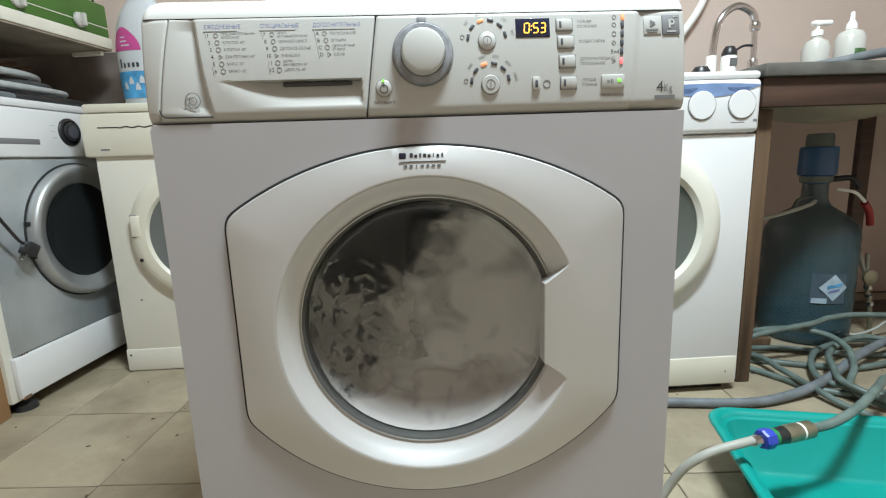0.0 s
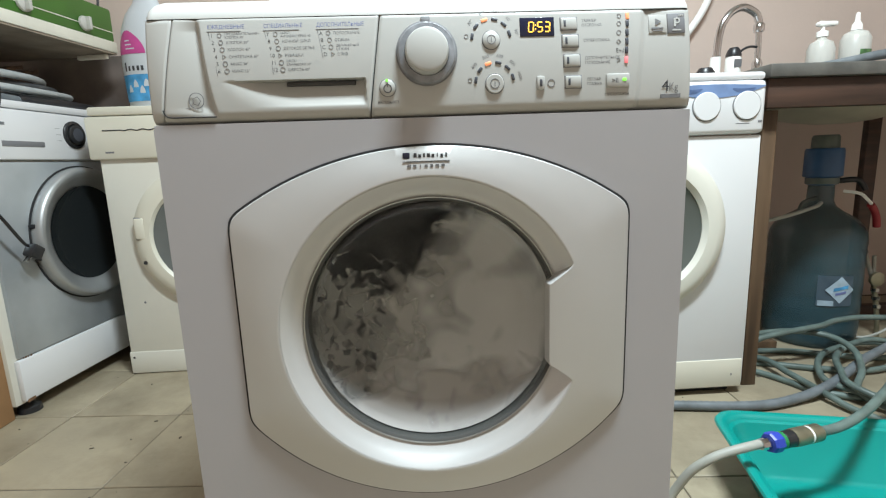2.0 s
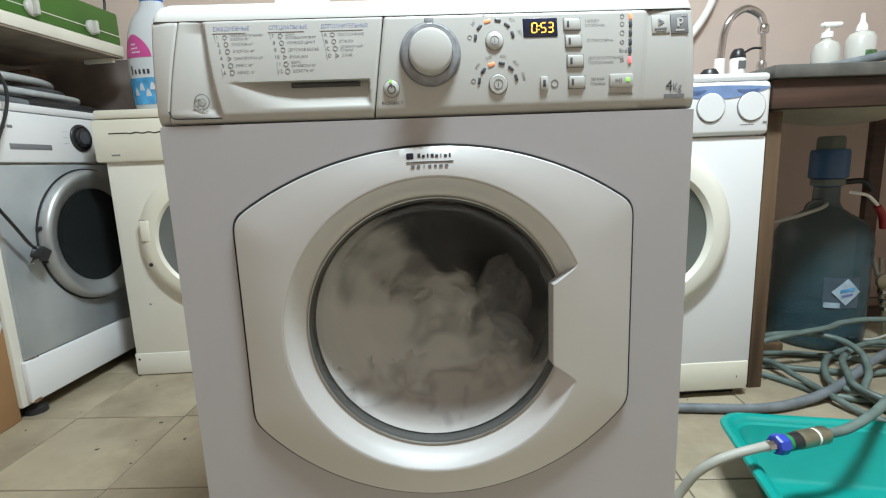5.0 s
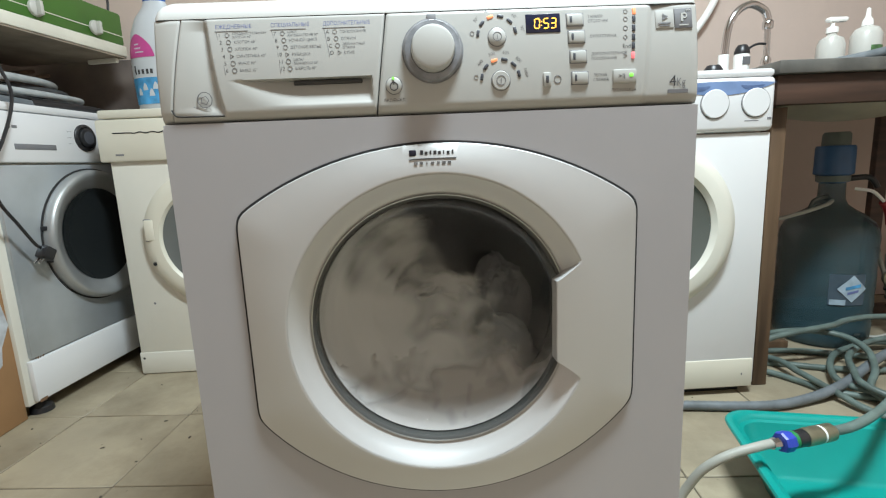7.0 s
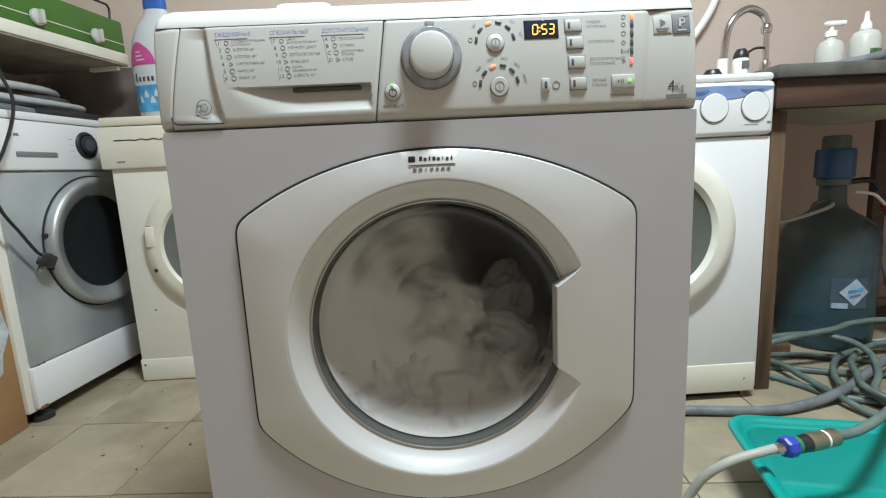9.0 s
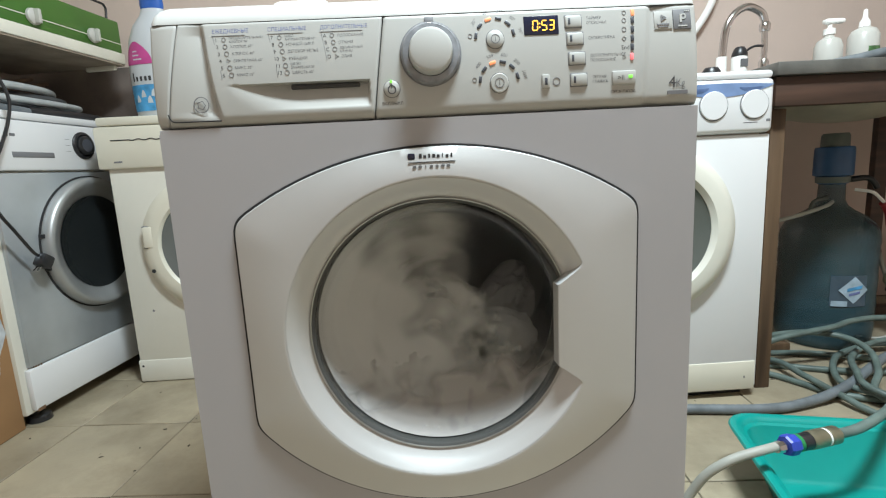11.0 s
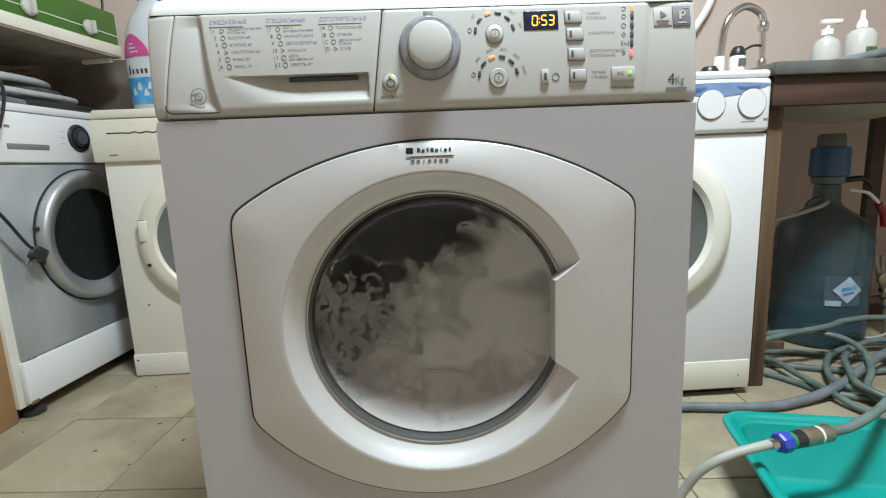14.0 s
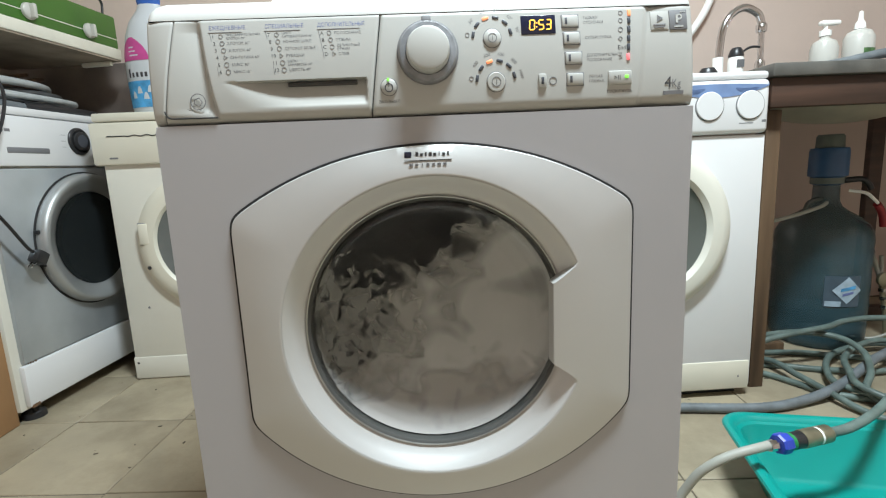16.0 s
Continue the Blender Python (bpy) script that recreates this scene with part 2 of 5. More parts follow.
def join(*bms):
    out = bms[0]
    for b in bms[1:]:
        me = bpy.data.meshes.new("tmp")
        b.to_mesh(me)
        b.free()
        out.from_mesh(me)
        bpy.data.meshes.remove(me)
    return out


def rbox(x0, x1, y0, y1, z0, z1, r=0.004, seg=2):
    bm = bmesh.new()
    bmesh.ops.create_cube(bm, size=1)
    for v in bm.verts:
        v.co = Vector((x0 + (v.co.x + 0.5) * (x1 - x0), y0 + (v.co.y + 0.5) * (y1 - y0), z0 + (v.co.z + 0.5) * (z1 - z0)))
    if r > 0:
        bmesh.ops.bevel(bm, geom=bm.edges[:], offset=r, segments=seg, profile=0.5, affect="EDGES", clamp_overlap=True)
    return bm


def turned(profile, n=48, m=None, closed=False):
    """A turned shape: (radius, height) pairs round the local z axis."""
    bm = bmesh.new()
    rings = []
    for r, h in profile:
        if r < 1e-6:
            rings.append([bm.verts.new((0, 0, h))])
        else:
            rings.append([bm.verts.new((r * math.cos(2 * math.pi * k / n), r * math.sin(2 * math.pi * k / n), h)) for k in range(n)])
    if closed:
        rings.append(rings[0])
    for a, b in zip(rings, rings[1:]):
        for k in range(n):
            f = [a[k % len(a)], a[(k + 1) % len(a)], b[(k + 1) % len(b)], b[k % len(b)]]
            u = []
            for v in f:
                if v not in u:
                    u.append(v)
            if len(u) > 2:
                bm.faces.new(u)
    if m is not None:
        bm.transform(m)
    return bm


FRONT = pose(0, 0, 0, 90)  # turned parts: the height then points to -y


def disc_front(x, y, z, profile, n=48):
    """A part turned round an axis that points at the viewer (-y); heights count forwards from y."""
    return turned(profile, n, Matrix.Translation((x, y, z)) @ FRONT)


def spline(points, per=8):
    pts = [Vector(p) for p in points]
    pts = [pts[0] * 2 - pts[1]] + pts + [pts[-1] * 2 - pts[-2]]
    out = []
    for i in range(1, len(pts) - 2):
        a, b, c, d = pts[i - 1:i + 3]
        for k in range(per):
            t = k / per
            out.append(0.5 * (2 * b + (c - a) * t + (2 * a - 5 * b + 4 * c - d) * t * t + (3 * b - a - 3 * c + d) * t ** 3))
    out.append(pts[-2])
    return out


def tube(points, r, n=10, per=8, ribs=0.0, rib_len=0.012):
    path = spline(points, per)
    if ribs > 0:
        fine = []
        for a, b in zip(path, path[1:]):
            k = max(1, int((b - a).length / (rib_len / 2)))
            fine += [a.lerp(b, j / k) for j in range(k)]
        path = fine + [path[-1]]
    bm = bmesh.new()
    rings, side = [], None
    for i, p in enumerate(path):
        t = (path[min(i + 1, len(path) - 1)] - path[max(i - 1, 0)]).normalized()
        if side is None:
            side = t.orthogonal().normalized()
        side = (side - t * side.dot(t)).normalized()
        up = t.cross(side)
        rr = r + (ribs if i % 2 else -ribs)
        rings.append([bm.verts.new(p + (side * math.cos(2 * math.pi * k / n) + up * math.sin(2 * math.pi * k / n)) * rr) for k in range(n)])
    for a, b in zip(rings, rings[1:]):
        for k in range(n):
            bm.faces.new((a[k], a[(k + 1) % n], b[(k + 1) % n], b[k]))
    bm.faces.new(rings[0])
    bm.faces.new(rings[-1])
    return bm


def outline_plate(loop, y0, y1):
    """A flat plate from a loop of (x, z), between y0 (front) and y1."""
    bm = bmesh.new()
    f = [bm.verts.new((x, y0, z)) for x, z in loop]
    b = [bm.verts.new((x, y1, z)) for x, z in loop]
    bm.faces.new(f)
    bm.faces.new(b)
    n = len(loop)
    for k in range(n):
        bm.faces.new((f[k], f[(k + 1) % n], b[(k + 1) % n], b[k]))
    return bm


def writing(text, size, m, material, parent, name="lettering", align="LEFT", wide=1.0):
    cu = bpy.data.curves.new(name, "FONT")
    cu.body, cu.size, cu.align_x, cu.extrude = text, size, align, 0.00005
    cu.resolution_u, cu.offset = 2, -0.005 * size
    tmp = bpy.data.objects.new("tmp", cu)
    scene.collection.objects.link(tmp)
    bpy.context.view_layer.update()
    me = bpy.data.meshes.new_from_object(tmp)
    bpy.data.objects.remove(tmp)
    bpy.data.curves.remove(cu)
    me.transform(m @ Matrix.Diagonal((wide, 1, 1, 1)))
    me.materials.clear()
    me.materials.append(material)
    ob = new(name, me)
    ob.parent = parent
    return ob


# ---- the room ----
WALL_Y, WALL_L, WALL_R, WALL_F, CEIL = 1.46, -1.62, 2.3, -2.4, 2.5


def room():
    tagged(part("wall_north", rbox(WALL_L - 0.1, WALL_R + 0.1, WALL_Y, WALL_Y + 0.1, -0.02, CEIL, 0), M_WALL), "pink-beige plastered wall behind the machines", "wall", kind="structure")
    tagged(part("wall_west", rbox(WALL_L - 0.1, WALL_L, WALL_F, WALL_Y - 0.002, -0.02, CEIL, 0), M_WALL), "pink-beige plastered side wall with a shelf", "wall", kind="structure")
    tagged(part("wall_east", rbox(WALL_R, WALL_R + 0.1, WALL_F, WALL_Y - 0.002, -0.02, CEIL, 0), M_WALL), "pink-beige plastered side wall", "wall", kind="structure")
    tagged(part("wall_south", rbox(WALL_L - 0.1, WALL_R + 0.1, WALL_F - 0.1, WALL_F - 0.002, -0.02, CEIL, 0), M_WALL), "pink-beige plastered wall facing the machines", "wall", kind="structure")
    tagged(part("ceiling", rbox(WALL_L - 0.1, WALL_R + 0.1, WALL_F - 0.1, WALL_Y + 0.1, CEIL + 0.002, CEIL + 0.1, 0), M_CEIL), "whitewashed flat ceiling", "ceiling", kind="structure")
    lamp = thing("ceiling_lamp", "white rectangular ceiling lamp, lit", "lamp")
    part("housing", rbox(LAMP[0] - 0.32, LAMP[0] + 0.32, LAMP[1] - 0.14, LAMP[1] + 0.14, LAMP[2] + 0.012, CEIL, 0.01), M_WHITE, lamp)


def floor():
    fl = tagged(part("floor", rbox(WALL_L - 0.1, WALL_R + 0.1, WALL_F - 0.1, WALL_Y + 0.1, -0.05, -0.003, 0), M_GROUT), "large worn beige floor tiles with dark joints", "floor", kind="structure")
    size, gap = 0.305, 0.0028
    me = mesh_of("tile", rbox(gap / 2, size - gap / 2, gap / 2, size - gap / 2, -0.006, 0.0, 0.0015, 1), M_TILE)
    turn = pose(-0.700, 0.718, 0, 0, 0, -4.2)
    for i in range(-3, 10):
        for j in range(-11, 3):
            x, y = i * size, j * size
            p = turn @ Vector((x + size / 2, y + size / 2, 0))
            if p.x > WALL_R + 0.1 or p.x < WALL_L - 0.1 or p.y > WALL_Y + 0.1:
                continue
            ob = new("tile", me)
            ob.parent = fl
            ob.matrix_world = turn @ pose(x, y, -random.random() * 0.0008, random.uniform(-0.12, 0.12), random.uniform(-0.12, 0.12))


room()

# ---- the running washing machine ----
CX, CZ = -0.003, 0.468  # the door's centre


def door_out(a):
    """The door's outer edge along the angle a."""
    c, s = math.cos(a), math.sin(a)
    lo, hi = 0.05, 0.5
    for _ in range(30):
        r = (lo + hi) / 2
        x, z = CX + r * c, CZ + r * s
        ok = abs(x) < 0.2285 and z < 0.291 + math.sqrt(max(0, 0.1521 - x * x)) and z > 0.54 - math.sqrt(max(0, 0.0841 - x * x))
        lo, hi = (r, hi) if ok else (lo, r)
    return lo


def door_in(a):
    """The inner edge of the door's plate: the ring's rim, and the straight pull on the handle side."""
    d = math.degrees((a + math.pi) % (2 * math.pi) - math.pi)
    k = min(1, max(0, (abs(d) - 20.0) / 3.5))
    return 0.1788 * k + (0.136 / max(0.5, math.cos(a))) * (1 - k) if abs(d) < 60 else 0.1788


def grid(rows):
    bm = bmesh.new()
    vs = [[bm.verts.new(p) for p in row] for row in rows]
    for a, b in zip(vs, vs[1:]):
        n = len(a)
        for k in range(n):
            bm.faces.new((a[k], a[(k + 1) % n], b[(k + 1) % n], b[k]))
    return bm


def smoothed_out(n):
    rs = [door_out(2 * math.pi * k / n) for k in range(n)]
    pts = [Vector((CX + r * math.cos(2 * math.pi * k / n), CZ + r * math.sin(2 * math.pi * k / n))) for k, r in enumerate(rs)]
    for _ in range(6):
        pts = [(pts[k - 1] + pts[k] * 2 + pts[(k + 1) % n]) / 4 for k in range(n)]
    return pts


def washing_machine():
    wm = thing("washing_machine", "silver-grey front-loading washing machine, running with suds in its drum", "washing machine")
    N = 360
    # sheet-metal front with a round opening, sides, back
    rows = [[], [], []]
    for k in range(N):
        a = 2 * math.pi * k / N
        c, s = math.cos(a), math.sin(a)
        rx = (0.2975 - CX * (1 if c > 0 else -1)) / max(1e-6, abs(c))
        rz = ((0.712 - CZ) if s > 0 else (CZ - 0.06)) / max(1e-6, abs(s))
        r = min(rx, rz)
        rows[0].append((CX + r * c, 0.0, CZ + r * s))
        rows[1].append((CX + 0.2 * c, 0.0, CZ + 0.2 * s))
        rows[2].append((CX + 0.2 * c, 0.03, CZ + 0.2 * s))
    front = grid(rows)
    part("front_panel", front, M_SHEET, wm, "silver-grey painted sheet-metal front", 30)
    for sx in (-1, 1):
        part("side_panel", rbox(min(sx * 0.2975, sx * 0.29), max(sx * 0.2975, sx * 0.29), 0.0015, 0.40, 0.012, 0.712, 0.001), M_SHEET, wm)
    part("back_panel", rbox(-0.288, 0.288, 0.40, 0.405, 0.02, 0.81, 0), M_SHEET, wm)
    part("plinth", rbox(-0.2975, 0.2975, -0.001, 0.012, 0.012, 0.056, 0.003), M_SHEET, wm)
    for x in (-0.25, 0.25):
        for y in (0.04, 0.36):
            part("foot", turned([(0, 0), (0.02, 0), (0.02, 0.014), (0, 0.014)], 16, pose(x, y, 0)), M_BLACKP, wm)
    rows = []
    for hx, y, z in ((0.2982, 0.0112, 0.8222), (0.2982, 0.0120, 0.8255), (0.2972, 0.0165, 0.8330), (0.2950, 0.0240, 0.8400), (0.2915, 0.036, 0.8460), (0.2860, 0.058, 0.8500), (0.276, 0.090, 0.8520)):
        loop = [(-hx, 0.41, z)]
        for k in range(7):
            a = radians(180 + 15 * k)
            loop.append((-hx + 0.009 + 0.009 * math.cos(a), y + 0.009 + 0.009 * math.sin(a), z))
        for k in range(7):
            a = radians(270 + 15 * k)
            loop.append((hx - 0.009 + 0.009 * math.cos(a), y + 0.009 + 0.009 * math.sin(a), z))
        loop.append((hx, 0.41, z))
        rows.append(loop)
    lid = grid(rows)
    lid.faces.new(lid.verts[-len(rows[0]):])
    part("lid", lid, M_TOPLID, wm, "white plastic top lid")
    # fascia: a slightly bowed front, with gaps for drawer and controls
    end = pressed_front(-0.2985, -0.2775, 0.7135, 0.818, -0.0045, 24, 40, lambda x, z: 0.004 * (max(0, -0.276 - x) / 0.0225) ** 2 + under_curl(z), 0.0, 0.165)
    part("end_panel", end, M_FASCIA, wm)
    # the soap drawer's front, with a scooped pull
    drawer = part("detergent_drawer", drawer_front(), M_FASCIA, wm, "pale grey drawer front with a scooped pull and a dark slot", 50)
    part("slot", rbox(-0.153, -0.078, 0.0020, 0.010, 0.7484, 0.7528, 0.001), M_SLOT, drawer)
    part("seam", tube([(-0.2842, -0.0044, 0.727), (-0.2818, -0.0046, 0.7215), (-0.2770, -0.0046, 0.7195), (-0.262, -0.0046, 0.7192), (-0.2285, -0.0046, 0.7190)], 0.0007, 6, 6), M_HOLE, drawer, "dark seam round the drawer's corner")
    part("control_fascia", control_front(), M_FASCIA, wm, "pale grey control fascia")
    part("rim_gap", rbox(-0.290, 0.290, 0.027, 0.04, 0.708, 0.8225, 0), M_HOLE, wm)
    door(wm)
    controls(wm, drawer)
    # the whole fascia leans back a little
    done = set()
    for ob in wm.children_recursive:
        if ob.type == "MESH" and ob.data.name not in done and ob.name.split(".")[0] not in ("lid", "side_panel", "back_panel", "rim_gap"):
            if min(v.co.z for v in ob.data.vertices) > 0.7125:
                done.add(ob.data.name)
                for v in ob.data.vertices:
                    u = v.co.z - 0.7135
                    v.co.y += 0.0034 - 0.025 * u + 1.30 * u * u
                    v.co.z += 0.036 * u
                    if ob.name.split(".")[0] != "control_fascia":
                        dip = end_dip(v.co.x, u + 0.7135)
                        v.co.y += dip - (0.0004 if dip > 0 else 0)
    return wm


def pressed_front(x0, x1, z0, z1, y, nx, nz, relief, slant=0.0, slant_end=0.0):
    """A moulded front: a fine grid pushed back by relief(x, z), with a rounded rim and a back edge."""
    bm = bmesh.new()
    vs = []
    for j in range(nz + 1):
        row = []
        for i in range(nx + 1):
            z = z0 + (z1 - z0) * j / nz
            xl = x0 + (z - 0.766) * slant
            xr = x1 + (z - 0.766) * slant_end
            x = xl + (xr - xl) * i / nx
            edge = min(x - xl, xr - x, z - z0, z1 - z)
            row.append(bm.verts.new((x, y + relief(x, z) + 0.0016 * max(0, 1 - edge / 0.0022) ** 2, z)))
        vs.append(row)
    for a, b in zip(vs, vs[1:]):
        for i in range(nx):
            bm.faces.new((a[i], a[i + 1], b[i + 1], b[i]))
    ring = vs[0] + [r[-1] for r in vs[1:]] + vs[-1][-2::-1] + [r[0] for r in vs[-2:0:-1]]
    back = [bm.verts.new((v.co.x, 0.03, v.co.z)) for v in ring]
    n = len(ring)
    for k in range(n):
        bm.faces.new((ring[k], ring[(k + 1) % n], back[(k + 1) % n], back[k]))
    return bm


def drawer_front():
    def relief(x, z):
        d = 0.0
        if 0.727 < z < 0.7545:
            left = -0.200 - (z - 0.727) * 0.9
            kx = min(1, max(0, (x - left) / 0.07))
            kr = min(1, max(0, (-0.0665 - x) / 0.002))
            kz = min(1, (0.7545 - z) / 0.0012)
            d = 0.0115 * kx * kx * (3 - 2 * kx) * kr * kz * ((z - 0.727) / 0.0275) ** 0.8
        crease = -0.228 - 0.016 * min(1, max(0, (z - 0.719) / 0.092)) ** 0.6
        seam = -0.277 + (z - 0.766) * 0.165
        fade = min(1, max(0, (z - 0.717) / 0.012)) * min(1, max(0.25, (0.820 - z) / 0.014))
        if x < crease:
            d += 0.0058 * fade * max(0, (x - seam) / (crease - seam)) ** 1.6
        else:
            d += 0.0058 * fade * max(0, 1 - (x - crease) / 0.0040)
        return d + under_curl(z)
    return pressed_front(-0.2767, -0.0567, 0.7135, 0.818, -0.0045, 170, 84, relief, 0.165, 0.145)


def end_dip(x, z):
    """The control fascia falls back past a slanting crease and swells out again towards its end."""
    c = x - 0.232 - (z - 0.72) * 0.10
    return 0.0 if c < 0 else 0.0042 * min(1, c / 0.006) * math.exp(-c / 0.032)


def under_curl(z):
    """The fascia's lower edge rolls under."""
    return 0.0045 * max(0, 1 - (z - 0.7135) / 0.011) ** 2


def control_front():
    def relief(x, z):
        return end_dip(x, z) + under_curl(z) + 0.004 * (max(0, x - 0.286) / 0.0125) ** 2
    return pressed_front(-0.0552, 0.2985, 0.7135, 0.818, -0.0045, 180, 50, relief, 0.145)


BOWL = ((0.0, 0.060), (0.05, 0.0595), (0.09, 0.057), (0.12, 0.050), (0.135, 0.041), (0.1445, 0.030), (0.1490, 0.018), (0.1505, 0.0105))  # radius and depth of the glass


def bowl_depth(r):
    for (r0, d0), (r1, d1) in zip(BOWL, BOWL[1:]):
        if r <= r1:
            return d0 + (d1 - d0) * (r - r0) / (r1 - r0)
    return BOWL[-1][1]


def door(wm):
    N = 360
    out = smoothed_out(N)
    ang = [2 * math.pi * k / N for k in range(N)]
    dr = part("door", door_plate(out, ang, N), M_DOOR, wm, "silver round-cornered porthole door with a side pull", 28)
    # dark gap round the door
    gap = grid([[(CX + (p.x - CX) * 1.013, -0.0008, CZ + (p.y - CZ) * 1.013) for p in out], [(CX + (p.x - CX) * 0.985, -0.0008, CZ + (p.y - CZ) * 0.985) for p in out]])
    part("gap", gap, M_HOLE, dr)
    # sloping ring, satin trim, rubber and glass
    ring = disc_front(CX, 0, CZ, [(0.1795, 0.0), (0.1794, 0.012), (0.1786, 0.0137), (0.1776, 0.0130), (0.169, 0.003), (0.161, -0.0045), (0.1565, -0.0075), (0.1565, -0.012), (0.18, -0.012)], 160)
    part("ring", ring, M_DOOR, dr, "silver sloping inner ring")
    part("trim", disc_front(CX, 0, CZ, [(0.1565, -0.012), (0.1563, -0.0062), (0.1554, -0.0052), (0.1542, -0.0062), (0.1540, -0.014)], 160), M_CHROME, dr, "thin satin metal trim")
    part("seal", disc_front(CX, 0, CZ, [(0.1543, -0.0068), (0.1522, -0.0080), (0.1510, -0.0092), (0.1512, -0.025), (0.1515, -0.055), (0.152, -0.07)], 120), M_GASKET, dr, "grey rubber seal")
    glass = part("glass", disc_front(CX, 0, CZ, [(0.1525, -0.009)] + [(r, -d) for r, d in reversed(BOWL)], 96), M_GLASS, dr, "clear bowl-shaped glass")
    glass.visible_shadow = False
    # tub behind, closed
    part("tub", disc_front(CX, 0, CZ, [(0.150, -0.068), (0.156, -0.066), (0.215, -0.075), (0.232, -0.08), (0.232, -0.34), (0, -0.34)], 72), M_GASKET, wm, "dark tub")


def door_plate(out, ang, N):
    rows = [[] for _ in range(11)]
    for k, a in enumerate(ang):
        o = out[k]
        ro = math.hypot(o.x - CX, o.y - CZ)
        ri = door_in(a)
        c, s = math.cos(a), math.sin(a)
        rim = 0.1818
        prof = [(ro, 0.001), (ro, -0.0036), (ro - 0.0010, -0.0048)]
        for f in (0.3, 0.6, 0.85):
            prof.append((ro - 0.0010 + (rim - ro + 0.0010) * f, -0.0048 - 0.0092 * (1 - (1 - f) ** 1.5)))
        prof += [(rim, -0.0140), (min(rim - 0.001, ri + 0.0022), -0.0141), (ri + 0.0005, -0.0137), (ri - 0.0004, -0.0125), (ri - 0.0012, 0.004)]
        for j, (r, y) in enumerate(prof):
            rows[j].append((CX + r * c, y, CZ + r * s))
    return grid(rows)


def bar(x, z, w, h, y, material, parent, name="marking", r=0.0):
    return part(name, rbox(x - w / 2, x + w / 2, y - 0.0003, y + 0.001, z - h / 2, z + h / 2, r), material, parent)


def controls(wm, drawer):
    Y = -0.0046
    F = lambda x, z, y=Y: Matrix.Translation((x, y + 0.00002, z)) @ pose(0, 0, 0, 90)
    # programme knob
    knob = part("programme_knob", disc_front(0.001, -0.004, 0.777, [(0.0315, 0), (0.0312, 0.004), (0.029, 0.0062), (0.0235, 0.0068), (0.0228, 0.020), (0.0215, 0.0228), (0.019, 0.0236), (0, 0.0238)], 72), M_FASCIA, wm, "large round pale grey programme knob")
    part("dial_ring", disc_front(0.001, -0.0041, 0.777, [(0.0335, -0.002), (0.0335, 0.0015), (0.0318, 0.002), (0.0318, -0.002)], 72), M_INKG, knob, "dark dial ring")
    part("collar", disc_front(0.001, -0.004, 0.777, [(0.0322, 0.0010), (0.0320, 0.0045), (0.0300, 0.0072), (0.0243, 0.0082), (0.0236, 0.0070)], 72), M_COLLAR, knob, "mottled translucent grey collar")
    part("pointer", rbox(-0.004, 0.006, -0.0062, -0.004, 0.8075, 0.815, 0.0008), M_INKG, knob)
    part("pointer_mark", rbox(-0.0015, 0.0035, -0.0105, -0.009, 0.802, 0.808, 0.0005), M_LID, knob)

    def button_round(x, z, r, name, mark=True):
        b = part(name, disc_front(x, Y, z, [(r, -0.001), (r, 0.0012), (r - 0.0008, 0.0019), (0, 0.0021)], 40), M_FASCIA, wm)
        part("rim", disc_front(x, Y, z, [(r + 0.0009, -0.001), (r + 0.0007, 0.0003), (r, 0.0003)], 40), M_INKG, b)
        if mark:
            part("mark", disc_front(x, Y - 0.0020, z, [(r * 0.52, 0), (r * 0.52, 0.0003), (r * 0.44, 0.0003), (r * 0.44, 0)], 24), M_INKG, b)
        return b

    p = button_round(-0.043, 0.743, 0.0085, "power_button", False)
    part("mark", disc_front(-0.043, Y - 0.0020, 0.742, [(0.0046, 0), (0.0046, 0.0004), (0.0036, 0.0004), (0.0036, 0)], 24), M_INK, p)
    bar(-0.043, 0.7455, 0.0009, 0.0045, Y - 0.0021, M_INK, p, "mark")
    part("indicator", disc_front(-0.0435, Y - 0.001, 0.7503, [(0.0016, 0), (0.0014, 0.0016), (0, 0.0018)], 16), M_LEDG, p, "small green light, lit")
    for x, z, r, lit in ((0.072, 0.789, 0.0095, 1), (0.0745, 0.744, 0.0100, 2)):
        b = button_round(x, z, r, "option_button")
        bar(x, z, 0.0007, 0.005, Y - 0.0021, M_INKG, b, "mark")
        words = ("", "30°", "40°", "50°", "60°", "90°") if lit == 1 else ("", "400", "500", "600", "800", "1000")
        for k, w in enumerate(words):
            a = radians(171 - k * 31.2)
            rr = 0.0210
            bm = rbox(-0.0036, 0.0036, -0.0010, 0.001, -0.0017, 0.0017, 0.0010)
            bm.transform(Matrix.Translation((x + rr * math.cos(a), Y, z + 0.001 + rr * math.sin(a))) @ pose(0, 0, 0, 0, 90 - math.degrees(a)))
            part("indicator", bm, M_LEDO if k == 2 else M_LEDOFF, wm, "orange light, lit" if k == 2 else "")
            rr = 0.0275
            if w:
                writing(w, 0.0050, F(x + rr * math.cos(a), z + rr * math.sin(a)) @ pose(0, 0, 0, 0, 0, math.degrees(a) - 90), M_INKG, wm, "scale_number", "CENTER")
            else:
                part("symbol", disc_front(x + rr * math.cos(a), Y, z + rr * math.sin(a), [(0.0024, 0), (0.0024, 0.0003), (0.0019, 0.0003), (0.0019, 0)], 16), M_INKG, wm)
    # display
    disp = part("display", rbox(0.104, 0.1425, Y - 0.0008, 0, 0.7915, 0.8115, 0.001), M_NAVY, wm, "dark display with amber digits, lit")
    SEG = {"0": "abcdef", "5": "afgcd", "3": "abgcd"}
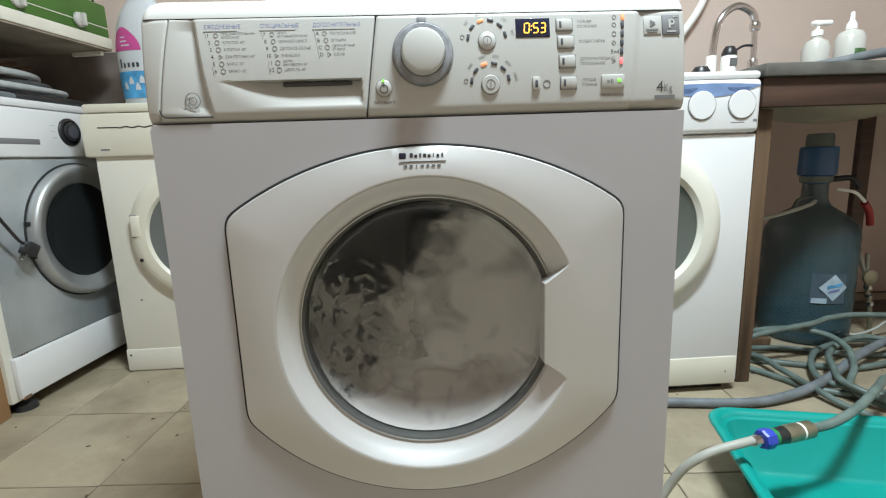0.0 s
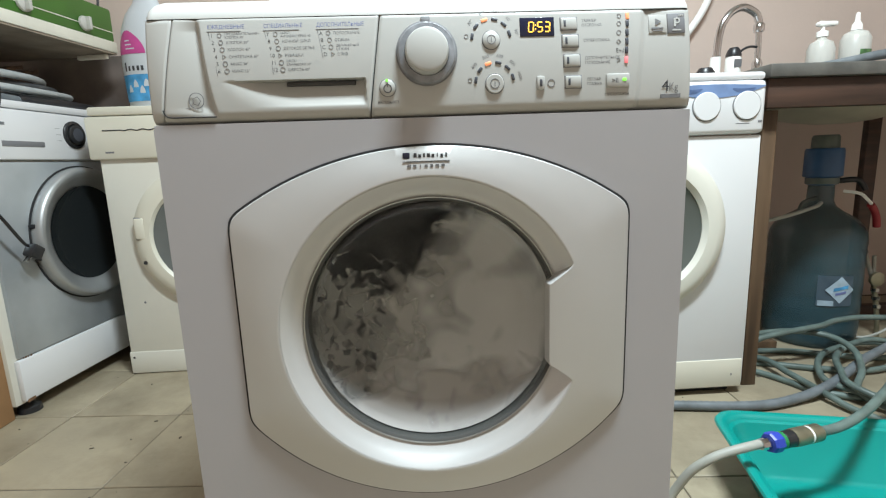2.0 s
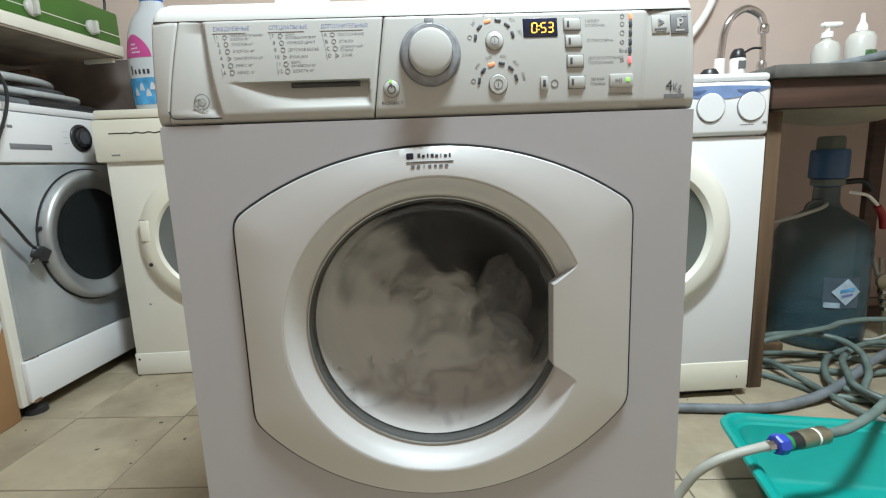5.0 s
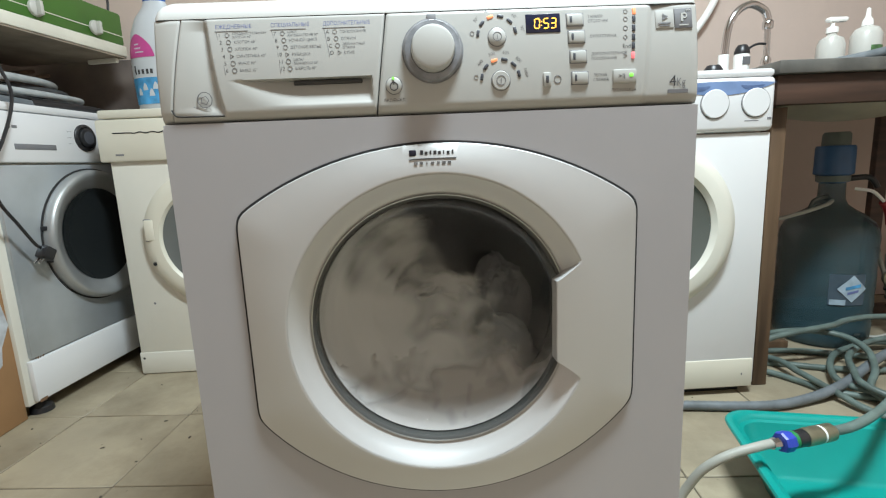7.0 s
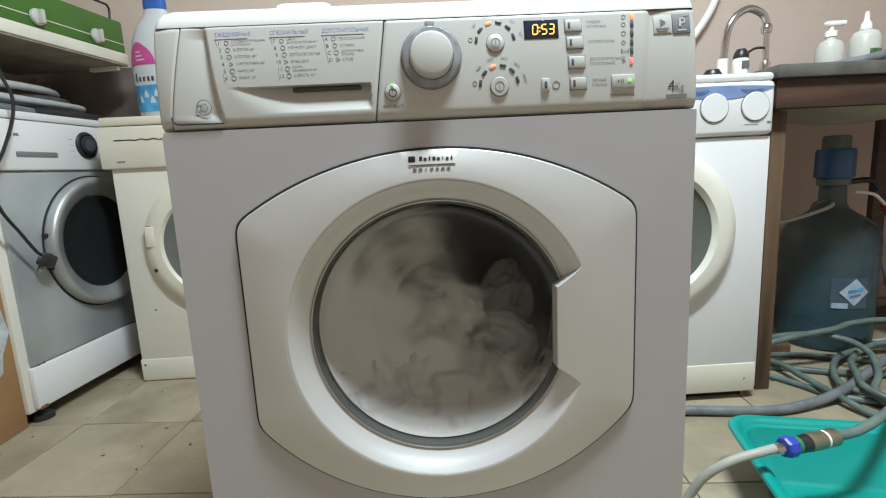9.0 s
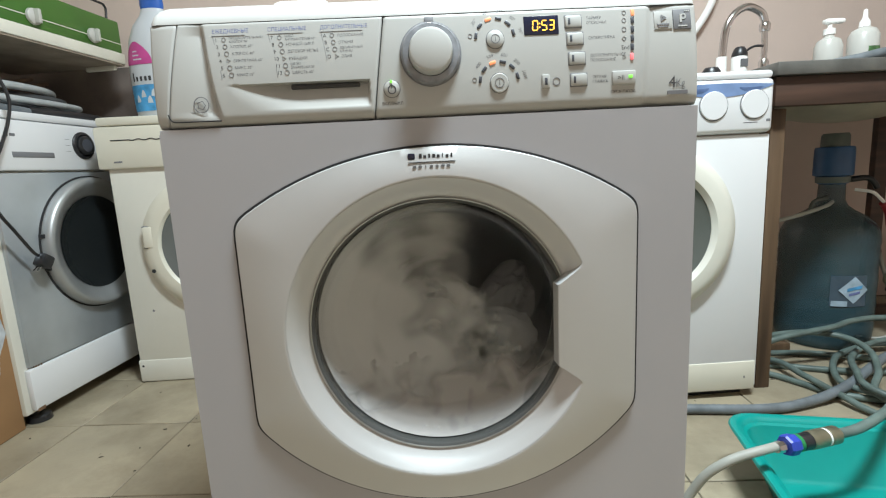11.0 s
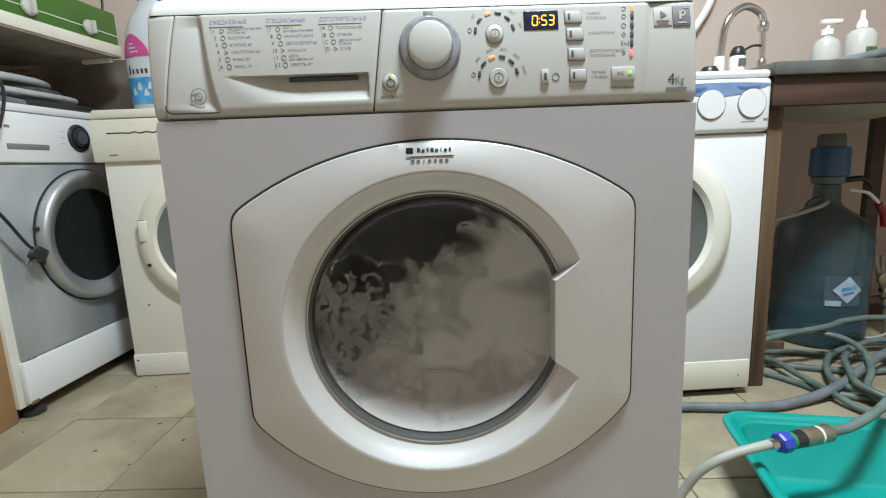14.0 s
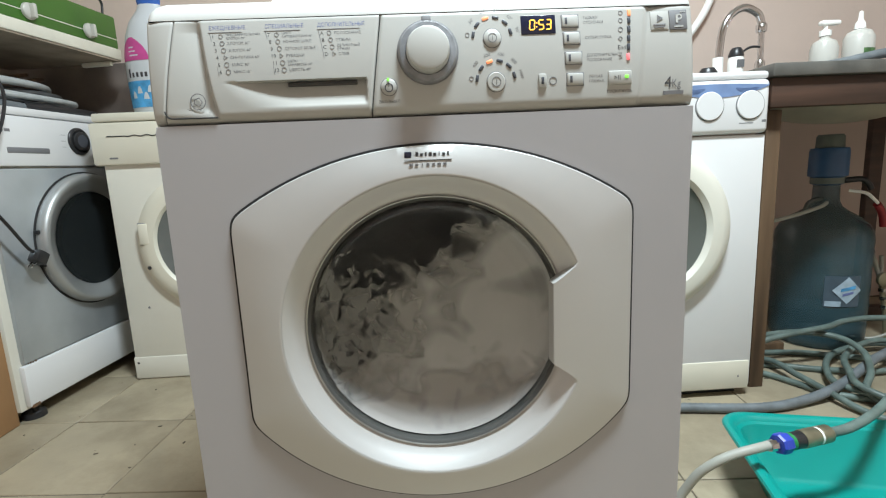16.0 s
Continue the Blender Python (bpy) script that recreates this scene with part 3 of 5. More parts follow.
    for ch, cx in (("0", 0.1165), ("5", 0.1265), ("3", 0.1345)):
        w, h, t = 0.0054, 0.0100, 0.0011
        cz = 0.8012
        pos = {"a": (0, h / 2, 1), "g": (0, 0, 1), "d": (0, -h / 2, 1), "f": (-w / 2, h / 4, 0), "b": (w / 2, h / 4, 0), "e": (-w / 2, -h / 4, 0), "c": (w / 2, -h / 4, 0)}
        for s in SEG[ch]:
            dx, dz, hor = pos[s]
            lean = dz * 0.10
            bar(cx + dx + lean, cz + dz, (w - t * 1.2) if hor else t, t if hor else (h / 2 - t * 0.8), Y - 0.0010, M_DIGIT, disp, "segment")
    for dz in (-0.002, 0.002):
        bar(0.1216 + dz * 0.1, 0.8012 + dz, 0.0011, 0.0011, Y - 0.0010, M_DIGIT, disp, "segment")
    # square buttons with indicator slots
    for z in (0.8040, 0.7860, 0.7655, 0.7435):
        x = 0.1585 + (0.804 - z) * 0.06
        b = part("push_button", rbox(x - 0.0090, x + 0.0090, Y - 0.0022, 0, z - 0.0062, z + 0.0062, 0.0016), M_FASCIA, wm)
        part("rim", rbox(x - 0.0098, x + 0.0098, Y - 0.0004, 0, z - 0.0070, z + 0.0070, 0.0003), M_INKG, b)
        part("indicator", rbox(x - 0.0062, x - 0.0034, Y - 0.0026, Y, z - 0.0036, z + 0.0036, 0.0006), M_LEDOFF, b)
    b = part("push_button", rbox(0.1212, 0.1300, Y - 0.0022, 0, 0.736, 0.7505, 0.0014), M_FASCIA, wm)
    part("indicator", rbox(0.1240, 0.1272, Y - 0.0026, Y, 0.7395, 0.7470, 0.0006), M_LEDOFF, b)
    part("mark", disc_front(0.1375, Y, 0.743, [(0.0042, 0), (0.0042, 0.0003), (0.0034, 0.0003), (0.0034, 0)], 20), M_INKG, wm)
    b = part("start_button", rbox(0.199, 0.2255, Y - 0.0022, 0, 0.7362, 0.7508, 0.0016), M_FASCIA, wm)
    writing(">II", 0.0075, F(0.2045, 0.741, Y - 0.0023), M_INK, b, "mark")
    part("indicator", rbox(0.2168, 0.2215, Y - 0.0028, Y, 0.7425, 0.7462, 0.0008), M_LEDG, b, "green light, lit")
    for k, z in enumerate((0.8110, 0.8030, 0.7935, 0.7840, 0.7750, 0.7650)):
        m = M_LEDO if k == 0 else M_LEDR if k == 5 else M_LEDOFF
        part("indicator", rbox(0.2232 - k * 0.0006, 0.2268 - k * 0.0006, Y - 0.0012, 0, z - 0.0034, z + 0.0034, 0.0008), m, wm, ("orange light, lit" if k == 0 else "pink light, lit" if k == 5 else ""))
        if k != 4:
            part("symbol", disc_front(0.2155 - k * 0.0005, Y, z, [(0.0026, 0), (0.0026, 0.0003), (0.0021, 0.0003), (0.0021, 0)], (5, 6, 16, 4, 3, 3)[k]), M_INKG, wm)
    writing("End", 0.0062, F(0.2105, 0.7728), M_INK, wm)
    # words beside the buttons
    small = 0.0042
    for x, z, ws in ((0.1730, 0.8055, ("ТАЙМЕР", "ОТСРОЧКИ")), (0.1745, 0.7848, ("СУПЕРСТИРКА",)), (0.1755, 0.7665, ("ДОПОЛНИТЕЛЬНОЕ", "ПОЛОСКАНИЕ")), (0.1775, 0.7445, ("ЛЕГКАЯ", "ГЛАЖКА"))):
        for k, w in enumerate(ws):
            writing(w, small, F(x, z - k * 0.0048), M_INKL, wm, wide=0.95)
    writing("ПУСК/ПАУЗА", 0.0044, F(0.2118, 0.7282), M_INK, wm, "lettering", "CENTER")
    writing("ВКЛ/ВЫКЛ", 0.0044, F(-0.043, 0.7268), M_INK, wm, "lettering", "CENTER")
    writing("4", 0.0170, F(0.2635, 0.7315), M_INK, wm)
    writing("Kg", 0.0120, F(0.2715, 0.7318), M_INKG, wm, wide=0.8)
    bar(0.2735, 0.7262, 0.0225, 0.0040, Y, M_INKG, wm)
    # plain emblem plates
    part("emblem_plate", rbox(0.2500, 0.2695, Y - 0.0005, 0, 0.7925, 0.8115, 0.0003), M_FASCIA, wm)
    part("emblem", disc_front(0.2592, Y - 0.0008, 0.8042, [(0.0042, 0), (0.0042, 0.0003), (0.0016, 0.0003), (0.0016, 0)], 3), M_INKG, wm)
    bar(0.2592, 0.7975, 0.013, 0.0014, Y - 0.0009, M_INKG, wm)
    bar(0.2592, 0.7950, 0.011, 0.0010, Y - 0.0009, M_INKG, wm)
    part("emblem_plate", rbox(0.2705, 0.2900, Y - 0.0008, 0, 0.7915, 0.8125, 0.0006), M_INKG, wm, "grey square plate")
    bar(0.2785, 0.8030, 0.0024, 0.0085, Y - 0.0009, M_FASCIA, wm)
    part("emblem", disc_front(0.2812, Y - 0.0008, 0.8048, [(0.0032, 0), (0.0032, 0.0003), (0.0017, 0.0003), (0.0017, 0)], 20), M_FASCIA, wm)
    bar(0.2803, 0.7948, 0.010, 0.0013, Y - 0.0009, M_FASCIA, wm)
    for k in range(3):
        bar(0.2835 + k * 0.002, 0.8103, 0.0012, 0.0012, Y - 0.0009, M_FASCIA, wm)
    # programme table on the drawer
    cols = (
        (-0.2315, "ЕЖЕДНЕВНЫЕ", 0.0385, (("1", "ПРЕДВАРИТЕЛЬНАЯ+", "ХЛОПОК 90°"), ("2", "ХЛОПОК 60°"), ("3", "ХЛОПОК 40°"), ("4", "СИНТЕТИКА 60°"), ("5", "МИКС 30°"), ("6", "МИКС 15°"))),
        (-0.1725, "СПЕЦИАЛЬНЫЕ", 0.0415, (("7", "ЦИКЛ", "АНТИБАКТЕРИЯ 90°"), ("8", "НОЧНОЙ ЦИКЛ"), ("9", "ДЕТСКОЕ БЕЛЬЕ"), ("10", "РУБАШКИ"), ("11", "ШЕЛК/", "ЗАНАВЕСКИ 30°"), ("12", "ШЕРСТЬ 40°"))),
        (-0.1165, "ДОПОЛНИТЕЛЬНЫЕ", 0.0500, (("A", "ПОЛОСКАНИЕ"), ("B", "ОТЖИМ"), ("C", "ДЕЛИКАТНЫЙ", "ОТЖИМ"), ("D", "СЛИВ"))),
    )
    for x_top, head, width, lines in cols:
        x = x_top
        writing(head, 0.0058, F(x, 0.8072), M_BLUEINK, drawer, wide=width / (len(head) * 0.0041))
        bar(x + width * 0.45, 0.8045, width * 0.92, 0.0004, Y, M_INKG, drawer, "rule")
        n = len(lines)
        bm = rbox(-0.0002, 0.0002, Y - 0.0003, Y + 0.001, -n * 0.0073, 0, 0)
        for v in bm.verts:
            v.co.x += -v.co.z * 0.17
        bm.transform(Matrix.Translation((x + 0.001, 0, 0.8045)))
        part("rule", bm, M_INKG, drawer)
        for k, (no, *ws) in enumerate(lines):
            z = 0.7985 - k * 0.0072
            x = x_top + (0.8 - z) * 0.17
            writing(no, 0.0056, F(x + 0.0025 - (0.0012 if len(no) > 1 else 0), z), M_INK, drawer)
            part("symbol", disc_front(x + 0.0122, Y, z + 0.002, [(0.0026, 0), (0.0026, 0.0003), (0.0022, 0.0003), (0.0022, 0)], (5, 6, 8, 3, 16, 16)[k % 6]), M_INKG, drawer)
            for q, w in enumerate(ws):
                writing(w, 0.0034 if len(ws) > 1 else 0.0040, F(x + 0.0175, z + (0.0022 if len(ws) > 1 else 0.0004) - q * 0.0036), M_INKL, drawer)
    writing("Super", 0.0048, F(-0.2725, 0.7325, Y + 0.0016), M_INKG, drawer)
    writing("Wash", 0.0048, F(-0.2665, 0.7270, Y + 0.0016), M_INKG, drawer)
    part("emblem", disc_front(-0.2485, Y + 0.0016, 0.736, [(0.0082, 0), (0.0082, 0.0004), (0.0074, 0.0004), (0.0074, 0)], 32), M_INKG, drawer)
    part("emblem", disc_front(-0.2485, Y + 0.0016, 0.7355, [(0.0048, 0), (0.0048, 0.0004), (0.0040, 0.0004), (0.0040, 0)], 5), M_INKG, drawer)
    # the maker's mark as plain shapes on the door
    yd = lambda z: -0.0048 - 0.0092 * (1 - (1 - min(1, max(0.0, (0.680 - z) / 0.030))) ** 1.5) - 0.0004
    part("emblem", rbox(-0.0305, -0.0225, yd(0.6705) - 0.0008, yd(0.6705) + 0.003, 0.6670, 0.6740, 0.0012), M_NAVY, wm)
    for k, (h, w) in enumerate(((6, 3.6), (4, 3.4), (5.5, 2.0), (5, 3.6), (4, 3.4), (5.5, 0.9), (4, 3.2), (5.5, 2.0))):
        x = -0.0165 + k * 0.0049
        bar(x, 0.6685 + h * 0.0004, w * 0.0009, h * 0.0008, yd(0.6682 + h * 0.0005) - 0.0004, M_INK, wm, "emblem")
    bar(-0.0045, 0.6642, 0.0520, 0.0006, yd(0.6642) - 0.0004, M_INK, wm, "emblem")
    for k, w in enumerate((4.2, 3.8, 1.0, 3.6, 3.2, 4.2, 4.0)):
        bar(-0.0235 + k * 0.0062, 0.6594, w * 0.0009, 0.0026, yd(0.6594) - 0.0004, M_INKG, wm, "emblem")


machine = washing_machine()


def make_drum():
    d = new("drum")
    d.parent = machine
    d.matrix_world = pose(CX, 0.0, CZ)
    part("drum_wall", disc_front(0, 0, 0, [(0.160, -0.074), (0.168, -0.073), (0.208, -0.082), (0.212, -0.09), (0.212, -0.30), (0.20, -0.31), (0, -0.305)], 90), M_STEEL, d, "perforated steel drum")
    for k in range(3):
        a = 2 * math.pi * k / 3
        bm = rbox(-0.03, 0.03, 0.09, 0.29, -0.212, -0.165, 0.015, 3)
        for v in bm.verts:
            if v.co.z > -0.19:
                v.co.x *= 0.5
        bm.transform(pose(0, 0, 0, 0, math.degrees(a)))
        part("lifter", bm, M_STEEL, d)
    return d


drum = make_drum()


# ---- wet wash and suds in the drum ----
def wad(rx, ry, rz, seed, folds=1.0):
    """A soaked, folded bundle of cloth."""
    bm = bmesh.new()
    bmesh.ops.create_icosphere(bm, subdivisions=5, radius=1.0)
    off = Vector((seed * 3.7, seed * 1.3, seed * 7.1))
    for v in bm.verts:
        p = v.co.copy()
        w = p + 0.5 * noise.noise_vector(p * 1.2 + off)
        ridge = 1 - abs(noise.noise(Vector((w.x * 2.2, w.y * 1.0, w.z * 1.4)) + off)) * 2.2
        crease = 1 - abs(noise.noise(Vector((w.x * 3.0, w.y * 5.0, w.z * 5.5)) + off * 1.7)) * 2.4
        fine = 1 - abs(noise.noise(w * 9.0 + off * 2)) * 2
        low = noise.noise(p * 0.9 + off)
        s = 0.84 + 0.34 * low + 0.18 * folds * ridge + 0.13 * folds * crease + 0.045 * folds * fine
        v.co = Vector((p.x * rx, p.y * ry, p.z * rz)) * s
    return bm


def film(seed, keep, back=0.002, r0=0.0003, r1=0.1490, na=220, nr=80):
    """A skin of suds on the inside of the glass; keep(x, z) above 0 where there is any, its rim ragged."""
    bm = bmesh.new()
    def depth(r):
        return bowl_depth(r) + back
    vs = {}
    def vert(i, j):
        k = (i, j % na)
        if k not in vs:
            r, a = r0 + (r1 - r0) * i / nr, 2 * math.pi * (j % na) / na
            vs[k] = bm.verts.new((r * math.cos(a), depth(r), r * math.sin(a)))
        return vs[k]
    for i in range(nr):
        r = r0 + (r1 - r0) * (i + 0.5) / nr
        for j in range(na):
            a = 2 * math.pi * (j + 0.5) / na
            x, z = r * math.cos(a), r * math.sin(a)
            q = Vector((x * 60 + seed, z * 60, seed * 2.0))
            ragged = noise.noise(q) * 0.5 + noise.noise(q * 0.35) * 0.6 + noise.noise(q * 2.5) * 0.25
            if keep(x, z) + ragged * 0.022 > 0:
                bm.faces.new((vert(i, j), vert(i + 1, j), vert(i + 1, j + 1), vert(i, j + 1)))
    return bm


def soft(lo, hi, v):
    k = min(1, max(0, (v - lo) / (hi - lo)))
    return k * k * (3 - 2 * k)


# bundles: material, half sizes, orbit radius, depth, lag in cycles, seed, angle at which it lets go
WADS = (
    (1, (0.100, 0.050, 0.075), 0.088, 0.132, 0.00, 1, 84),
    (1, (0.090, 0.048, 0.070), 0.098, 0.126, 0.06, 2, 66),
    (0, (0.085, 0.050, 0.070), 0.102, 0.142, -0.06, 3, 88),
    (2, (0.095, 0.050, 0.075), 0.070, 0.215, 0.03, 4, 70),
    (1, (0.080, 0.045, 0.060), 0.108, 0.126, 0.10, 5, 46),
    (0, (0.085, 0.048, 0.065), 0.105, 0.134, 0.12, 6, 30),
    (2, (0.080, 0.050, 0.060), 0.060, 0.200, -0.10, 7, 80),
)
# bundles that stay low and rock: material, half sizes, place (x, y, z from the drum's centre), seed
LOW = (
    (2, (0.105, 0.035, 0.070), (0.050, 0.245, -0.060), 11),
    (0, (0.085, 0.045, 0.065), (0.078, 0.150, -0.062), 12),
    (0, (0.085, 0.045, 0.040), (-0.020, 0.145, -0.118), 13),
    (2, (0.045, 0.040, 0.085), (0.112, 0.185, -0.015), 15),
)
CLOTHS = (M_CLOTH, M_CLOTHB, M_CLOTHD)
CLOTH_LABELS = ("wet grey garment bundle tumbling in the drum", "wet pale garment bundle tumbling in the drum", "wet dark-grey garment bundle tumbling in the drum")
wads = []
lows = [alone("wet_garment", wad(*size, seed, 0.55), CLOTHS[which], CLOTH_LABELS[which], "garment", "garments in the drum") for which, size, at, seed in LOW]
for which, size, orbit, deep, lag, seed, high in WADS:
    ob = alone("wet_garment", wad(*size, seed, 0.55), CLOTHS[which], CLOTH_LABELS[which], "garment", "garments in the drum")
    wads.append(ob)

lace = alone("suds_film", film(3, lambda x, z: min(0.105 - z, 0.100 - x), 0.0045), M_SUDS, "lacy grey film of suds inside the door glass", "suds", kind="stuff")
pool = alone("suds", film(8, lambda x, z: -0.052 - z, 0.0015, 0.03), M_SUDSW, "thick pale suds along the bottom of the glass", "suds", kind="stuff")
haze = alone("suds_film", film(5, lambda x, z: 0.118 - z, 0.0065), M_HAZE, "thin soapy haze on the inside of the door glass", "suds", kind="stuff")

# heaps of suds thrown round on the glass; in their own space they hang below the middle
heap = alone("suds", film(14, lambda x, z: 0.018 + 0.026 * math.sin(x * 34 + 0.6) - z, 0.0028), M_SUDSM, "smooth pale heap of suds sweeping round inside the glass", "suds", kind="stuff")
trail = alone("suds", film(21, lambda x, z: min(0.040 + 0.075 * max(0, math.sin(x * 27 + 1.0)) ** 2 - z, z + 0.06), 0.0038), M_SUDST, "torn streaks of suds trailing the heap round the glass", "suds", kind="stuff")

CYCLE, TOP = 0.671, 0.12
# the heap's way through one turn of the wash: share of the turn, angle from the right-hand side
SWING = ((0.30, -108), (0.42, -58), (0.55, -38), (0.70, -27), (0.80, -17), (0.90, 0), (0.97, 28), (1.03, 74), (1.10, 126), (1.17, 180), (1.23, 219), (1.30, 252))


def swing(t, lag=0.0):
    c = (t - TOP) / CYCLE - lag - 0.30
    k, p = math.floor(c), c - math.floor(c) + 0.30
    for (p0, a0), (p1, a1) in zip(SWING, SWING[1:]):
        if p <= p1:
            break
    calm = 1 - soft(0.75, 1.0, p)
    return a0 + (a1 - a0) * (p - p0) / (p1 - p0) + 360 * k + 8 * math.sin(k * 2.4 + 0.9) * calm * soft(0.30, 0.45, p)



def tumble(t, lag, orbit, seed, high):
    """Where a bundle is on its round: carried up the far side, then falling back; and its turn."""
    c = (t - TOP) / CYCLE - lag - 0.16
    k, p = math.floor(c), c - math.floor(c)
    jit = math.sin(k * 12.9 + seed * 4.1)
    top = high + 12 * jit
    rho = orbit * (1 + 0.06 * math.sin(k * 5.3 + seed))
    if p < 0.81:
        a = radians(-100 + (top + 100) * (p / 0.81) ** 2.2)
        x, z, turn = rho * math.cos(a), rho * math.sin(a), math.degrees(a)
    else:
        f = (p - 0.81) / 0.19
        a0, a1 = radians(top), radians(-100)
        x = rho * (math.cos(a0) * (1 - f) + math.cos(a1) * f - 0.25 * math.sin(math.pi * f))
        z = rho * (math.sin(a0) + (math.sin(a1) - math.sin(a0)) * f ** 1.3)
        turn = top + (260 - top) * f
    return x, z, turn + 360 * k


def motions():
    n = 480
    for ob, (which, size, orbit, deep, lag, seed, high) in zip(wads, WADS):
        rows = []
        for i in range(n + 1):
            t = 16.0 * i / n
            x, z, turn = tumble(t, lag, orbit, seed, high)
            rows.append((t, pose(CX + x, deep + 0.008 * math.sin(t * 2.1 + seed), CZ + z, 10 * math.sin(t * 1.3 + seed), -turn * 1.0, 0)))
        walk(ob, rows)
    for ob, (which, size, at, seed) in zip(lows, LOW):
        rows = []
        for i in range(161):
            t = 16.0 * i / 160
            u = 2 * math.pi * (t - TOP) / CYCLE
            rows.append((t, pose(CX + at[0] + 0.022 * math.cos(u + 2.4), at[1], CZ + at[2] + 0.018 * math.sin(u + 3.4), 0, -25 * math.sin(u + 2.6) - 20 * math.sin(t * 0.8 + seed), 0)))
        walk(ob, rows)
    for ob, lag in ((heap, 0.0), (trail, 0.035)):
        turns = [(16.0 * i / n, swing(16.0 * i / n, lag)) for i in range(n + 1)]
        walk(ob, [(t, pose(CX, 0, CZ, 0, -(a + 90), 0)) for t, a in turns])
    walk(drum, [(16.0 * i / 160, pose(CX, 0, CZ, 0, -300 * 16.0 * i / 160, 0)) for i in range(161)])
    rows = []
    for i in range(161):
        t = 16.0 * i / 160
        u = 2 * math.pi * (t - TOP) / CYCLE
        rows.append((t, pose(CX, 0, CZ, 0, 5 * math.sin(u) + 6 * math.sin(t * 0.9), 0)))
    walk(lace, rows)
    walk(haze, [(t, pose(CX, 0, CZ, 0, 9 * math.sin(2 * math.pi * (t - TOP) / CYCLE + 1.0) + 8 * math.sin(t * 0.7), 0)) for t in [16.0 * i / 160 for i in range(161)]])
    walk(pool, [(t, pose(CX, 0, CZ, 0, -3 * math.sin(2 * math.pi * (t - TOP) / CYCLE), 0)) for t in [16.0 * i / 160 for i in range(161)]])


# ---- the machine with a grey front, turned towards the room ----
def side_machine():
    m = pose(-1.132, 0.763, 0, 0, 0, 84.2)  # local x along the front, local -y faces the room
    wm = thing("washing_machine", "grey-fronted washing machine with a silver porthole and white panels", "washing machine", m)
    P = lambda name, bm, mt, label="", sharp=40, parent=wm: part(name, bm, mt, parent, label, sharp)
    P("body", rbox(-0.024, 0.575, 0.012, 0.44, 0.035, 0.845, 0.006), M_CREAM, "cream-white sheet-metal body")
    P("front_panel", rbox(0.001, 0.575, -0.001, 0.014, 0.167, 0.703, 0.004), M_GREYSHEET, "grey metallic front with dull scuffs")
    P("control_panel", rbox(-0.005, 0.575, -0.008, 0.02, 0.708, 0.846, 0.007), M_WHITE, "white control panel")
    P("worktop", rbox(-0.018, 0.58, -0.006, 0.45, 0.848, 0.870, 0.006), M_WHITE)
    P("plinth", rbox(-0.009, 0.575, -0.006, 0.014, 0.043, 0.164, 0.007), M_WHITE, "white plinth cover")
    P("foot", turned([(0, 0), (0.03, 0), (0.028, 0.016), (0.012, 0.03), (0.012, 0.045), (0, 0.045)], 20, pose(0.03, 0.03, 0)), M_BLACKP)
    P("foot", turned([(0, 0), (0.03, 0), (0.028, 0.016), (0.012, 0.03), (0.012, 0.045), (0, 0.045)], 20, pose(0.53, 0.03, 0)), M_BLACKP)
    # drawer pull and knob
    P("drawer_slot", rbox(0.064, 0.198, -0.0095, 0.0, 0.744, 0.760, 0.002), M_INKG, "dark drawer slot")
    k = P("programme_knob", disc_front(0.312, -0.008, 0.785, [(0.042, 0), (0.042, 0.004), (0.039, 0.007), (0.034, 0.008), (0.031, 0.004), (0.030, 0.012), (0.026, 0.015), (0, 0.015)], 40), M_BLACKP, "black programme knob")
    part("knob_face", disc_front(0.312, -0.0185, 0.785, [(0.022, 0), (0.020, 0.005), (0, 0.005)], 32), M_LEDOFF, k)
    for j in range(3):
        P("marking", rbox(0.245, 0.262, -0.0083, -0.006, 0.765 + j * 0.018, 0.766 + j * 0.018, 0), M_INKG)
    P("emblem", disc_front(0.055, -0.008, 0.805, [(0.007, 0), (0.007, 0.0004), (0, 0.0004)], 20), M_INKG)
    P("emblem", rbox(0.066, 0.082, -0.0084, -0.006, 0.801, 0.809, 0), M_INKG)
    # porthole
    cx, cz = 0.31, 0.477
    d = P("door", disc_front(cx, 0, cz, [(0.208, 0), (0.208, 0.012), (0.206, 0.022), (0.202, 0.029), (0.196, 0.032), (0.189, 0.031), (0.176, 0.024), (0.160, 0.014), (0.146, 0.007), (0.142, 0)], 96), M_LGDOOR, "bright silver porthole ring")
    part("door_bowl", disc_front(cx, 0, cz, [(0.149, 0.010), (0.142, 0.008), (0.13, 0.006), (0.11, 0.004), (0.06, 0.003), (0, 0.003)], 64), M_BLACKGLASS, d, "dark glass bowl")
    part("gap", disc_front(cx, -0.001, cz, [(0.213, 0), (0.2125, 0.003), (0.207, 0.003)], 96), M_HOLE, d)
    for z in (-0.05, 0.045):
        part("clip", rbox(cx - 0.209, cx - 0.199, -0.016, 0.0, cz + z - 0.006, cz + z + 0.006, 0.002), M_BLACKP, d)


    rust = random.Random(8)
    for k in range(4):
        x, z = rust.uniform(0.004, 0.035), 0.1655 + rust.uniform(0.0, 0.002)
        P("rust_patch", disc_front(x, -0.001, z, [(rust.uniform(0.002, 0.004), 0), (0.0015, 0.0004), (0, 0.0005)], 7), M_RUST)
    P("rust_patch", rbox(-0.004, 0.020, -0.0066, 0.004, 0.041, 0.052, 0.002), M_RUST, "brown rust at the plinth's corner")


